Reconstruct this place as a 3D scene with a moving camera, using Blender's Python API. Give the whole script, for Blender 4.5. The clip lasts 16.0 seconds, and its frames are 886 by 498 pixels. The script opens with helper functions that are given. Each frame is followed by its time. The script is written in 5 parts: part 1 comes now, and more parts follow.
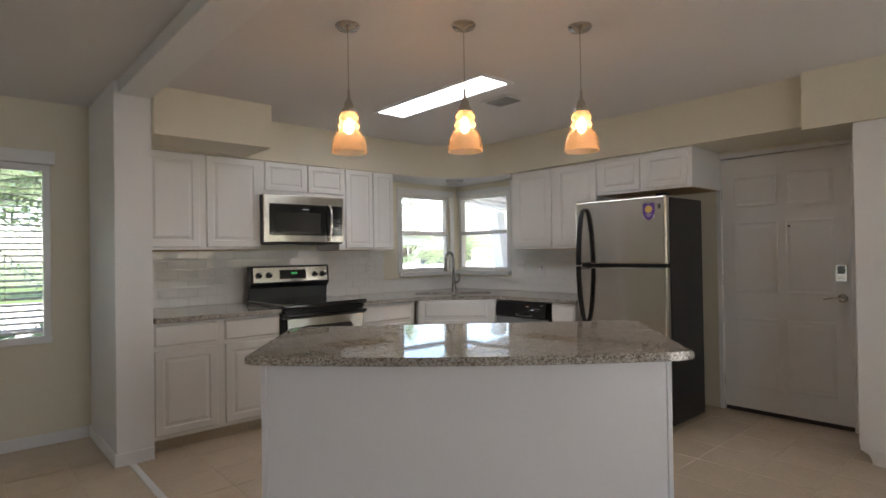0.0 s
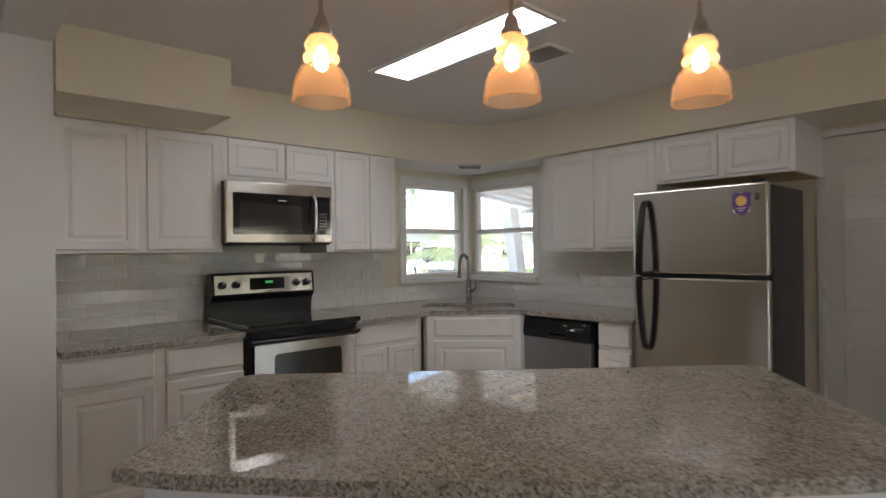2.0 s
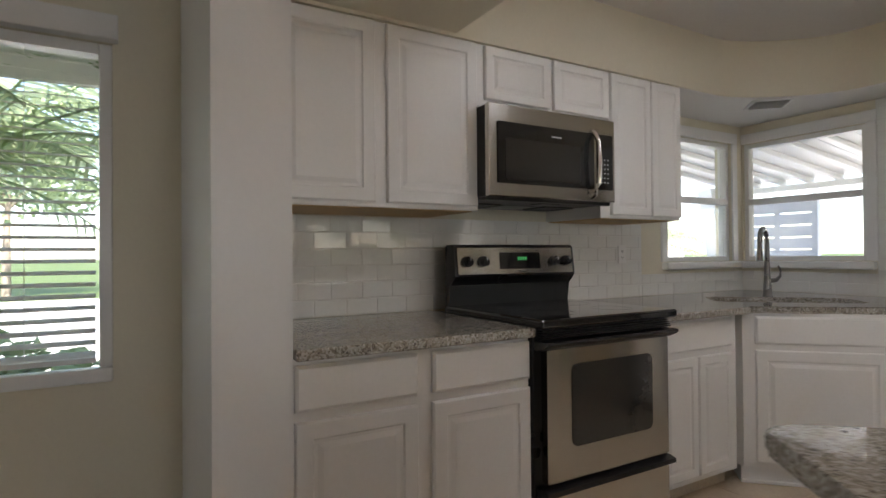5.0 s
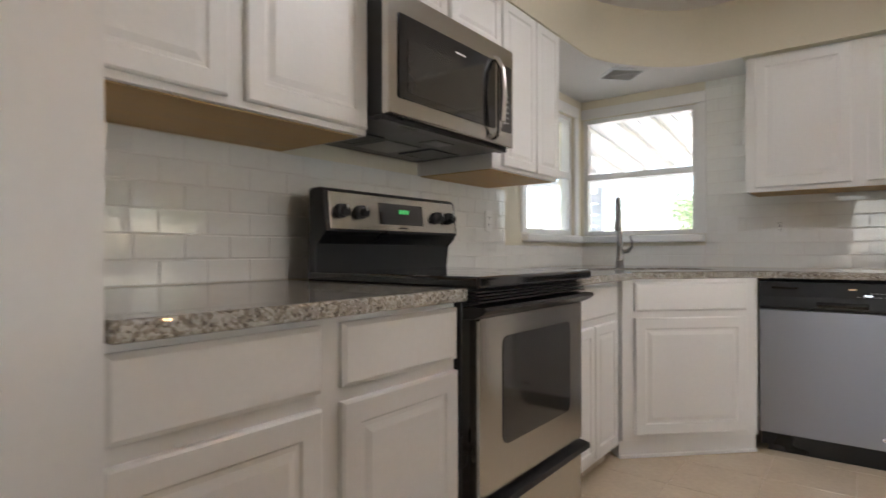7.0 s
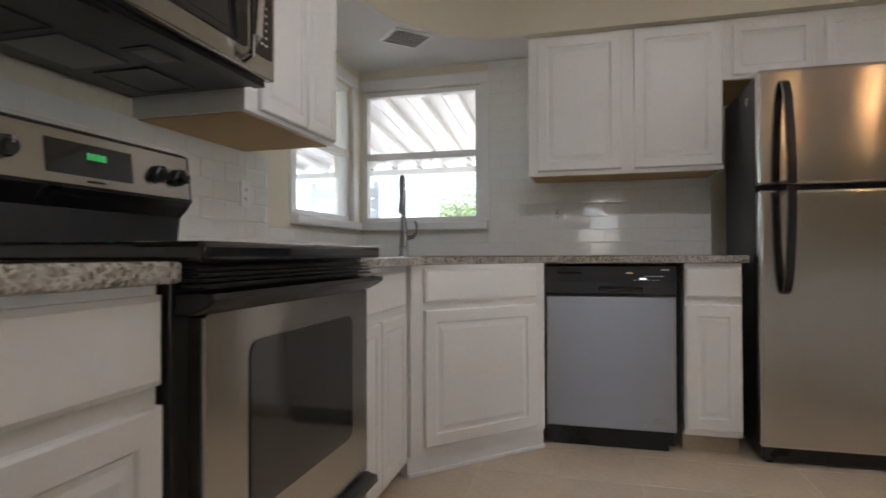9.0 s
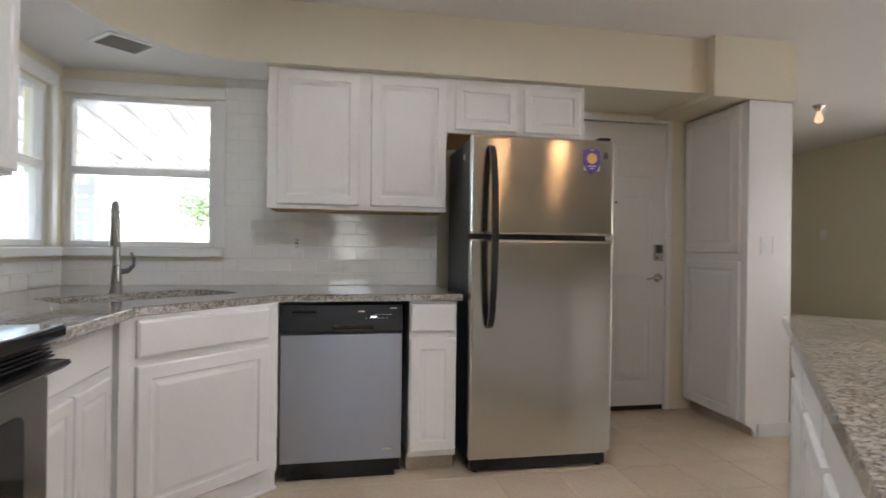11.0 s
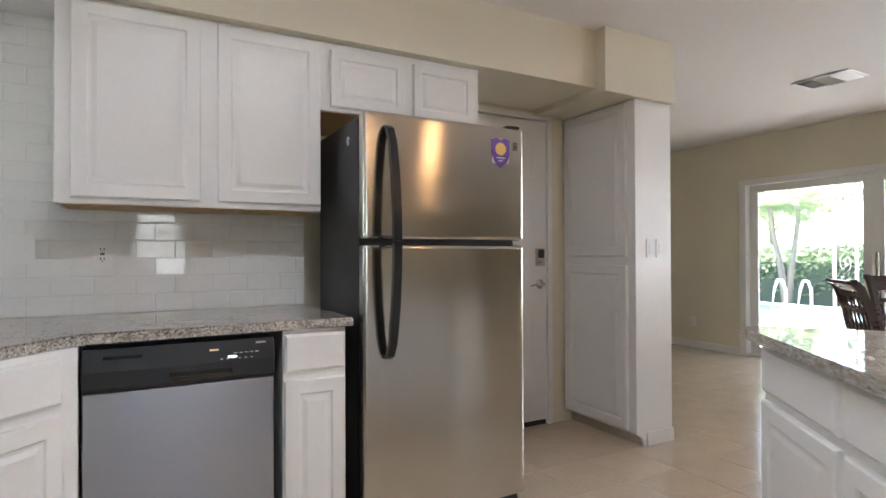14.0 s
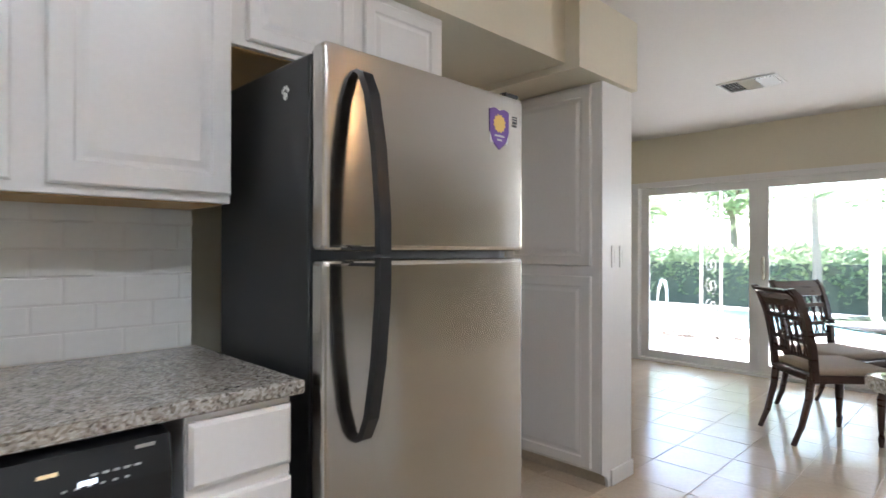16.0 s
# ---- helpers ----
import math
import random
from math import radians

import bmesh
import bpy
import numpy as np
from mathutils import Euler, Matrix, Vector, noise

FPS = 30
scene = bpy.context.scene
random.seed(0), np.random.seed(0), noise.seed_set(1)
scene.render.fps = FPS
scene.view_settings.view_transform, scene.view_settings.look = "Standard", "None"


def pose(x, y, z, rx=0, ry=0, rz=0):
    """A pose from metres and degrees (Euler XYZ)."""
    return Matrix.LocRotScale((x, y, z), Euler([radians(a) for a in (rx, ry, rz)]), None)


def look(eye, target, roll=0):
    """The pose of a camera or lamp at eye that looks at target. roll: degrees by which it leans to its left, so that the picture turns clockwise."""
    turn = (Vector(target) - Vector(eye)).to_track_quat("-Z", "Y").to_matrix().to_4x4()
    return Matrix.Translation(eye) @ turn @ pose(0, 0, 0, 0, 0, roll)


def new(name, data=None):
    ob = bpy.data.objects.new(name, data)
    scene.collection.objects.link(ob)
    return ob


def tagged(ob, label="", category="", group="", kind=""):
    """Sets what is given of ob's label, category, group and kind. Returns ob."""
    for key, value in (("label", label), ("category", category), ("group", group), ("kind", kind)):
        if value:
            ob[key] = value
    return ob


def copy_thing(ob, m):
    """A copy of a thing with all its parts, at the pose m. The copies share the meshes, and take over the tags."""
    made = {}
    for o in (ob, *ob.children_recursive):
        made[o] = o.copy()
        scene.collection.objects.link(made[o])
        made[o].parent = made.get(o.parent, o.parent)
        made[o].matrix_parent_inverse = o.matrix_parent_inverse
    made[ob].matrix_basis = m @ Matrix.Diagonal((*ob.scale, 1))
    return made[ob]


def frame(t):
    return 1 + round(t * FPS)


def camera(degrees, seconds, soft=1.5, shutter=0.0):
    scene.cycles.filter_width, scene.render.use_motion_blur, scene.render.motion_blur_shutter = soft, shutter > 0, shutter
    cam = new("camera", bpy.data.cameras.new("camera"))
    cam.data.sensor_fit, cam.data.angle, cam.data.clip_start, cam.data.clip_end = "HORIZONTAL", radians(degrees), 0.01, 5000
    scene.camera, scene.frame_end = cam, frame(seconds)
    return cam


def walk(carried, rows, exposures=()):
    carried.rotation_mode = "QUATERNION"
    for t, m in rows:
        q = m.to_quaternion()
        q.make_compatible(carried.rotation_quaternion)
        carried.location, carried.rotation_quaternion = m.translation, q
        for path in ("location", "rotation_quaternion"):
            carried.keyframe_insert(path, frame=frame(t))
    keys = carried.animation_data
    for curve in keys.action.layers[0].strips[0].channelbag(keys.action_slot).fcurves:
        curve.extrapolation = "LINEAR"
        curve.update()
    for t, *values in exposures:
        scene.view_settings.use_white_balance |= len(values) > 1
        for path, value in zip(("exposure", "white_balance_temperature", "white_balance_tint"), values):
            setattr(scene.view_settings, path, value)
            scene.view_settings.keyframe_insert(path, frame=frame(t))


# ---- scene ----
cam = camera(77.4, 16.0, shutter=0.5)
PATH = [
    (0, (0.785, -0.068, 1.333), (-0.709, 1.262, 1.352), -0.9),
    (0.5, (0.616, 0.092, 1.342), (-0.855, 1.447, 1.357), -0.9),
    (1, (0.403, 0.304, 1.362), (-1.077, 1.649, 1.377), -0.9),
    (1.5, (0.169, 0.461, 1.383), (-1.323, 1.793, 1.393), -0.8),
    (2, (-0.082, 0.585, 1.393), (-1.582, 1.907, 1.398), -0.7),
    (2.5, (-0.322, 0.691, 1.372), (-1.93, 1.88, 1.39), -1.0),
    (3, (-0.549, 0.691, 1.371), (-2.294, 1.669, 1.384), -0.9),
    (3.5, (-0.816, 0.605, 1.364), (-2.588, 1.532, 1.381), -0.8),
    (4, (-1.079, 0.532, 1.328), (-2.851, 1.459, 1.345), -0.6),
    (4.2, (-1.208, 0.512, 1.304), (-2.98, 1.439, 1.322), -0.6),
    (6.3, (-2.189, 0.516, 1.074), (-3.7, 1.827, 1.091), -0.3),
    (6.5, (-2.259, 0.543, 1.06), (-3.716, 1.913, 1.075), -0.3),
    (7, (-2.423, 0.615, 1.025), (-3.641, 2.201, 1.036), -0.1),
    (7.5, (-2.557, 0.768, 0.975), (-3.611, 2.468, 0.991), -0.2),
    (8, (-2.639, 0.926, 0.938), (-3.593, 2.683, 0.957), -0.2),
    (8.5, (-2.675, 1.039, 0.922), (-3.394, 2.905, 0.943), -0.1),
    (9, (-2.681, 1.123, 0.934), (-3.179, 3.06, 0.953), -0.2),
    (9.5, (-2.654, 1.17, 0.96), (-2.923, 3.152, 0.977), -0.2),
    (9.7, (-2.639, 1.161, 0.977), (-2.796, 3.155, 0.998), 0.3),
    (11.8, (-2.572, 1.092, 1.217), (-1.952, 2.993, 1.207), 0.2),
    (12, (-2.561, 1.1, 1.184), (-1.873, 2.978, 1.19), 0.1),
    (12.5, (-2.532, 1.176, 1.141), (-1.701, 2.995, 1.158), -0.2),
    (13, (-2.532, 1.335, 1.142), (-1.622, 3.116, 1.163), -0.3),
    (13.5, (-2.615, 1.54, 1.15), (-1.693, 3.315, 1.177), -0.4),
    (14, (-2.711, 1.786, 1.174), (-1.746, 3.538, 1.192), -0.2),
    (14.5, (-2.725, 2.047, 1.192), (-1.718, 3.775, 1.211), -0.2),
    (15, (-2.72, 2.271, 1.22), (-1.655, 3.964, 1.228), -0.0),
    (15.5, (-2.731, 2.488, 1.244), (-1.477, 4.046, 1.242), 0.3),
    (16, (-2.662, 2.691, 1.237), (-1.262, 4.119, 1.241), 0.1),
]
EXPOSURES = [  # seconds, stops, kelvin, tint
    (0.0, 2.1, 6500, 15), (1.0, 2.12, 6500, 15), (2.0, 1.88, 6550, 16), (3.0, 1.63, 6600, 15), (4.2, 1.68, 6600, 15), (6.5, 2.48, 6650, 15), (7.2, 2.56, 6650, 15),
    (8.0, 2.3, 6550, 15), (9.3, 2.15, 6450, 15), (11.8, 2.88, 6200, 15), (13.0, 2.9, 6180, 15), (14.5, 3.02, 6070, 15), (15.5, 3.08, 5950, 14), (16.0, 3.04, 5900, 13),
]
walk(cam, [(t, look(eye, target, roll)) for t, eye, target, roll in PATH], EXPOSURES)

# ---- daylight ----
SUN_AZ, SUN_EL = radians(98), radians(48)
world = bpy.data.worlds.new("sky")
scene.world = world
world.use_nodes = True
wn = world.node_tree.nodes
sky = wn.new("ShaderNodeTexSky")
sky.sky_type, sky.sun_disc, sky.sun_elevation, sky.sun_rotation = "NISHITA", False, SUN_EL, SUN_AZ
world.node_tree.links.new(sky.outputs[0], wn["Background"].inputs[0])
wn["Background"].inputs[1].default_value = 0.15
sun = new("sun", bpy.data.lights.new("sun", "SUN"))
sun.data.energy, sun.data.angle, sun.data.color = 5.0, radians(0.5), (1.0, 0.95, 0.86)
sun.matrix_world = look((0, 0, 20), (-20 * math.sin(SUN_AZ) * math.cos(SUN_EL), -20 * math.cos(SUN_AZ) * math.cos(SUN_EL), 20 - 20 * math.sin(SUN_EL)))


def area_lamp(name, eye, target, w, h, watts, color=(1, 1, 1)):
    l = bpy.data.lights.new(name, "AREA")
    l.shape, l.size, l.size_y, l.energy, l.color = "RECTANGLE", w, h, watts, color
    ob = new(name, l)
    ob.matrix_world = look(eye, target)
    return ob


# ---- materials ----
def material(name, color, rough=0.5, metal=0.0, vary=0.06, scale=3.0, fine=60.0, bump=0.0, bump_scale=200.0, coat=0.0, stretch=(1, 1, 1), spec=0.5, per_object=0.0):
    m = bpy.data.materials.new(name)
    m.use_nodes = True
    nt = m.node_tree
    n, lk = nt.nodes, nt.links
    b = n["Principled BSDF"]
    b.inputs["Roughness"].default_value, b.inputs["Metallic"].default_value = rough, metal
    b.inputs["Coat Weight"].default_value = coat
    b.inputs["Coat Roughness"].default_value = 0.08
    b.inputs["Specular IOR Level"].default_value = spec
    tc = n.new("ShaderNodeTexCoord")
    mp = n.new("ShaderNodeMapping")
    mp.inputs["Scale"].default_value = stretch
    lk.new(tc.outputs["Object"], mp.inputs[0])
    big, small = n.new("ShaderNodeTexNoise"), n.new("ShaderNodeTexNoise")
    big.inputs["Scale"].default_value, small.inputs["Scale"].default_value = scale, fine
    big.inputs["Detail"].default_value, small.inputs["Detail"].default_value = 4, 3
    for t in (big, small):
        lk.new(mp.outputs[0], t.inputs["Vector"])
    add = n.new("ShaderNodeMath")
    add.operation = "ADD"
    lk.new(big.outputs["Fac"], add.inputs[0]), lk.new(small.outputs["Fac"], add.inputs[1])
    last = add.outputs[0]
    if per_object:
        info, mul, sm = n.new("ShaderNodeObjectInfo"), n.new("ShaderNodeMath"), n.new("ShaderNodeMath")
        mul.operation, sm.operation = "MULTIPLY", "ADD"
        mul.inputs[1].default_value = per_object
        lk.new(info.outputs["Random"], mul.inputs[0]), lk.new(mul.outputs[0], sm.inputs[0]), lk.new(last, sm.inputs[1])
        last = sm.outputs[0]
    ramp = n.new("ShaderNodeMapRange")
    ramp.inputs["From Min"].default_value, ramp.inputs["From Max"].default_value = 0.6, 1.4 + per_object
    ramp.inputs["To Min"].default_value, ramp.inputs["To Max"].default_value = 1 - vary, 1 + vary
    lk.new(last, ramp.inputs[0])
    mix = n.new("ShaderNodeMix")
    mix.data_type, mix.blend_type = "RGBA", "MULTIPLY"
    mix.inputs["Factor"].default_value = 1
    mix.inputs["A"].default_value = (*color, 1)
    lk.new(ramp.outputs[0], mix.inputs["B"])
    lk.new(mix.outputs["Result"], b.inputs["Base Color"])
    rr = n.new("ShaderNodeMapRange")
    rr.inputs["From Min"].default_value, rr.inputs["From Max"].default_value = 0.3, 0.7
    rr.inputs["To Min"].default_value, rr.inputs["To Max"].default_value = rough * 0.85, min(1, rough * 1.15)
    lk.new(big.outputs["Fac"], rr.inputs[0]), lk.new(rr.outputs[0], b.inputs["Roughness"])
    if bump:
        bn, bp = n.new("ShaderNodeTexNoise"), n.new("ShaderNodeBump")
        bn.inputs["Scale"].default_value, bp.inputs["Strength"].default_value, bp.inputs["Distance"].default_value = bump_scale, bump, 0.004
        lk.new(mp.outputs[0], bn.inputs["Vector"]), lk.new(bn.outputs["Fac"], bp.inputs["Height"]), lk.new(bp.outputs[0], b.inputs["Normal"])
    return m


def granite_material():
    m = material("granite", (0.5, 0.45, 0.4), 0.035, spec=0.65)
    n, lk = m.node_tree.nodes, m.node_tree.links
    b = n["Principled BSDF"]
    tc, mp = n.new("ShaderNodeTexCoord"), n.new("ShaderNodeMapping")
    lk.new(tc.outputs["Object"], mp.inputs[0])
    warp, mixv = n.new("ShaderNodeTexNoise"), n.new("ShaderNodeVectorMath")
    warp.inputs["Scale"].default_value = 40
    mixv.operation = "MULTIPLY_ADD"
    mixv.inputs[1].default_value = (0.012, 0.012, 0.012)
    lk.new(mp.outputs[0], warp.inputs["Vector"]), lk.new(warp.outputs["Color"], mixv.inputs[0]), lk.new(mp.outputs[0], mixv.inputs[2])
    vor = n.new("ShaderNodeTexVoronoi")
    vor.inputs["Scale"].default_value = 175
    lk.new(mixv.outputs[0], vor.inputs["Vector"])
    sep = n.new("ShaderNodeSeparateColor")
    lk.new(vor.outputs["Color"], sep.inputs[0])
    cr = n.new("ShaderNodeValToRGB")
    cr.color_ramp.interpolation = "CONSTANT"
    e = cr.color_ramp.elements
    e[0].position, e[0].color = 0.0, (0.15, 0.13, 0.11, 1)
    e[1].position, e[1].color = 0.09, (0.265, 0.23, 0.185, 1)
    for p, c in ((0.32, (0.365, 0.332, 0.285, 1)), (0.58, (0.455, 0.43, 0.38, 1)), (0.82, (0.54, 0.51, 0.46, 1))):
        x = e.new(p)
        x.color = c
    lk.new(sep.outputs[0], cr.inputs[0])
    blot = n.new("ShaderNodeTexNoise")
    blot.inputs["Scale"].default_value, blot.inputs["Detail"].default_value = 14, 3
    lk.new(mp.outputs[0], blot.inputs["Vector"])
    rg = n.new("ShaderNodeMapRange")
    rg.inputs["From Min"].default_value, rg.inputs["From Max"].default_value = 0.35, 0.65
    rg.inputs["To Min"].default_value, rg.inputs["To Max"].default_value = 0.87, 1.07
    lk.new(blot.outputs["Fac"], rg.inputs[0])
    mx = n.new("ShaderNodeMix")
    mx.data_type, mx.blend_type = "RGBA", "MULTIPLY"
    mx.inputs["Factor"].default_value = 1
    lk.new(cr.outputs[0], mx.inputs["A"]), lk.new(rg.outputs[0], mx.inputs["B"])
    lk.new(mx.outputs["Result"], b.inputs["Base Color"])
    return m


def emit_material(name, color, strength):
    m = bpy.data.materials.new(name)
    m.use_nodes = True
    b = m.node_tree.nodes["Principled BSDF"]
    b.inputs["Base Color"].default_value = (*color, 1)
    b.inputs["Emission Color"].default_value = (*color, 1)
    b.inputs["Emission Strength"].default_value = strength
    return m


def glass_material(name, color=(1, 1, 1), rough=0.0, ior=1.45):
    m = bpy.data.materials.new(name)
    m.use_nodes = True
    b = m.node_tree.nodes["Principled BSDF"]
    b.inputs["Base Color"].default_value = (*color, 1)
    b.inputs["Transmission Weight"].default_value, b.inputs["Roughness"].default_value, b.inputs["IOR"].default_value = 1, rough, ior
    return m


M_WALL = material("cream wall paint", (0.72, 0.665, 0.53), 0.6, vary=0.03, scale=1.5, bump=0.12, bump_scale=120)
M_CEIL = material("white ceiling paint", (0.77, 0.74, 0.72), 0.7, vary=0.03, scale=1.2, bump=0.25, bump_scale=70)
M_TRIM = material("white trim paint", (0.78, 0.77, 0.75), 0.35, vary=0.02)
M_CAB = material("white cabinet paint", (0.80, 0.785, 0.755), 0.33, vary=0.025, scale=2, bump=0.03, bump_scale=90)
M_CABIN = material("raw cabinet underside", (0.55, 0.36, 0.16), 0.6, vary=0.12, stretch=(1, 8, 1))
M_ISL = material("island panel paint", (0.78, 0.78, 0.78), 0.4, vary=0.02)
M_GRANITE = granite_material()
M_STEEL = material("brushed steel", (0.58, 0.56, 0.52), 0.19, 1.0, vary=0.015, scale=2, fine=40, stretch=(0.3, 0.3, 3), spec=0.5)
M_STEEL.node_tree.nodes["Principled BSDF"].inputs["Anisotropic"].default_value = 0.86
M_STEEL.node_tree.nodes["Principled BSDF"].inputs["Anisotropic Rotation"].default_value = 0.25
M_STEEL_DW = material("brushed steel panel", (0.39, 0.405, 0.445), 0.36, 1.0, vary=0.015, scale=2, fine=40, stretch=(0.3, 0.3, 3))
M_STEEL_DW.node_tree.nodes["Principled BSDF"].inputs["Anisotropic"].default_value = 0.6
M_STEEL_DW.node_tree.nodes["Principled BSDF"].inputs["Anisotropic Rotation"].default_value = 0.25
M_FAUCET = material("dark brushed nickel", (0.27, 0.26, 0.25), 0.28, 1.0, vary=0.04)
M_NICKEL = material("brushed nickel", (0.55, 0.52, 0.48), 0.25, 1.0, vary=0.03)
M_CHROME = material("chrome", (0.8, 0.8, 0.8), 0.08, 1.0, vary=0.01)
M_BLACK = material("black plastic", (0.011, 0.011, 0.012), 0.3, vary=0.1, bump=0.05, bump_scale=300)
M_BLACKTEX = material("textured black enamel", (0.016, 0.016, 0.017), 0.36, vary=0.12, bump=0.25, bump_scale=420)
M_BGLASS = material("black glass", (0.012, 0.012, 0.013), 0.05, vary=0.05, coat=0.6)
M_GLASS = glass_material("window glass")
M_TILE = material("white glazed tile", (0.80, 0.79, 0.75), 0.04, vary=0.03, scale=12, bump=0.05, bump_scale=14, per_object=0.08)
M_GROUT = material("pale grout", (0.74, 0.72, 0.68), 0.8, vary=0.06)
M_FLOOR = material("beige floor tile", (0.62, 0.51, 0.38), 0.17, vary=0.10, scale=5, fine=40, bump=0.04, bump_scale=60, per_object=0.22)
M_FGROUT = material("floor grout", (0.58, 0.475, 0.355), 0.8, vary=0.08)
M_DARKGAP = material("dark rubber", (0.03, 0.024, 0.02), 0.7, vary=0.1)
M_WOOD = material("dark brown wood", (0.055, 0.024, 0.017), 0.3, vary=0.3, scale=6, stretch=(1, 1, 6), coat=0.2)
M_FABRIC = material("beige seat fabric", (0.42, 0.34, 0.27), 0.85, vary=0.08, bump=0.3, bump_scale=400)
M_PLASTIC = material("white plastic", (0.78, 0.77, 0.74), 0.35, vary=0.02)
M_GRASS = material("lawn", (0.075, 0.12, 0.03), 0.9, vary=0.35, scale=0.6, fine=25)
M_DRIVE = material("pale concrete", (0.62, 0.60, 0.56), 0.85, vary=0.12, scale=0.7, fine=30)
M_LEAF = material("green leaf", (0.17, 0.23, 0.13), 0.55, vary=0.25, scale=1.5, fine=12, per_object=0.4)
_n, _l = M_LEAF.node_tree.nodes, M_LEAF.node_tree.links
_t, _m = _n.new("ShaderNodeBsdfTranslucent"), _n.new("ShaderNodeMixShader")
_t.inputs["Color"].default_value = (0.50, 0.60, 0.36, 1)
_m.inputs[0].default_value = 0.5
_l.new(_n["Principled BSDF"].outputs[0], _m.inputs[1]), _l.new(_t.outputs[0], _m.inputs[2]), _l.new(_m.outputs[0], _n["Material Output"].inputs["Surface"])
M_TRUNK = material("palm trunk", (0.26, 0.22, 0.17), 0.85, vary=0.25, stretch=(1, 1, 8), bump=0.4, bump_scale=20)
M_POOL = material("pool water", (0.35, 0.55, 0.60), 0.06, vary=0.15, scale=1, bump=0.3, bump_scale=4)
M_HOUSE = material("pale stucco", (0.62, 0.64, 0.64), 0.8, vary=0.05)
M_ROOF = material("grey shingle", (0.25, 0.24, 0.23), 0.85, vary=0.2)
M_SLAT = material("pale blue-grey fence paint", (0.60, 0.62, 0.68), 0.6, vary=0.05)


# ---- mesh helpers ----
def box(bm, x0, x1, y0, y1, z0, z1, bevel=0.0, seg=2):
    vs = [bm.verts.new(p) for p in ((x0, y0, z0), (x1, y0, z0), (x1, y1, z0), (x0, y1, z0), (x0, y0, z1), (x1, y0, z1), (x1, y1, z1), (x0, y1, z1))]
    fs = [bm.faces.new([vs[i] for i in f]) for f in ((3, 2, 1, 0), (4, 5, 6, 7), (0, 1, 5, 4), (1, 2, 6, 5), (2, 3, 7, 6), (3, 0, 4, 7))]
    if bevel:
        es = list({e for f in fs for e in f.edges})
        bmesh.ops.bevel(bm, geom=es, offset=bevel, segments=seg, affect="EDGES", profile=0.5)
    return vs


def boxed(*args, **kw):
    bm = bmesh.new()
    box(bm, *args, **kw)
    return bm


def rings(bm, x0, x1, z0, z1, steps, y=0.0):
    """Rectangular rings facing -y: each step is an inset and a height off the plane y; the last one is capped."""
    last = None
    for inset, off in steps:
        ring = [bm.verts.new(p) for p in ((x0 + inset, y - off, z0 + inset), (x1 - inset, y - off, z0 + inset), (x1 - inset, y - off, z1 - inset), (x0 + inset, y - off, z1 - inset))]
        if last:
            for i in range(4):
                bm.faces.new((last[i], last[(i + 1) % 4], ring[(i + 1) % 4], ring[i]))
        last = ring
    bm.faces.new(last)
    return bm


def prism(bm, pts, z0, z1, bevel=0.0, seg=2):
    lo, hi = [bm.verts.new((x, y, z0)) for x, y in pts], [bm.verts.new((x, y, z1)) for x, y in pts]
    fs = [bm.faces.new(lo[::-1]), bm.faces.new(hi)]
    n = len(pts)
    for i in range(n):
        fs.append(bm.faces.new((lo[i], lo[(i + 1) % n], hi[(i + 1) % n], hi[i])))
    if bevel:
        es = list({e for f in fs[:2] for e in f.edges})
        bmesh.ops.bevel(bm, geom=es, offset=bevel, segments=seg, affect="EDGES", profile=0.5)
    return bm


def lathe(bm, profile, n=24, m=None):
    """Turn a profile of (radius, z) about the z axis."""
    last = None
    for r, z in profile:
        ring = [bm.verts.new((r * math.cos(2 * math.pi * i / n), r * math.sin(2 * math.pi * i / n), z)) for i in range(n)]
        if m is not None:
            for v in ring:
                v.co = m @ v.co
        if last:
            for i in range(n):
                bm.faces.new((last[i], last[(i + 1) % n], ring[(i + 1) % n], ring[i]))
        last = ring
    return bm


def solid(profile, n=24, m=None):
    bm = bmesh.new()
    return lathe(bm, [(0.0002, profile[0][1]), *profile, (0.0002, profile[-1][1])], n, m)


def tube(bm, pts, r, n=8):
    """A round bar along a line of points; r may be one radius or one for each point."""
    pts = [Vector(p) for p in pts]
    rs = r if isinstance(r, (list, tuple)) else [r] * len(pts)
    last = None
    for i, p in enumerate(pts):
        d = (pts[min(i + 1, len(pts) - 1)] - pts[max(i - 1, 0)]).normalized()
        a = d.orthogonal().normalized() if abs(d.z) > 0.95 else d.cross(Vector((0, 0, 1))).normalized()
        b = d.cross(a)
        ring = [bm.verts.new(p + rs[i] * (math.cos(2 * math.pi * k / n) * a + math.sin(2 * math.pi * k / n) * b)) for k in range(n)]
        if last:
            for k in range(n):
                bm.faces.new((last[k], last[(k + 1) % n], ring[(k + 1) % n], ring[k]))
        else:
            bm.faces.new(ring[::-1])
        last = ring
    bm.faces.new(last)
    return bm


def part(name, bm, mat, parent=None, label="", smooth=False):
    bmesh.ops.recalc_face_normals(bm, faces=bm.faces)
    me = bpy.data.meshes.new(name)
    bm.to_mesh(me)
    bm.free()
    me.materials.append(mat)
    if smooth:
        for p in me.polygons:
            p.use_smooth = True
        me.set_sharp_from_angle(angle=radians(40))
    ob = new(name, me)
    ob.parent = parent
    return tagged(ob, label)


def thing(name, m, label, category, group="", kind=""):
    ob = new(name)
    ob.empty_display_size = 0.1
    ob.matrix_world = m
    return tagged(ob, label, category, group, kind)


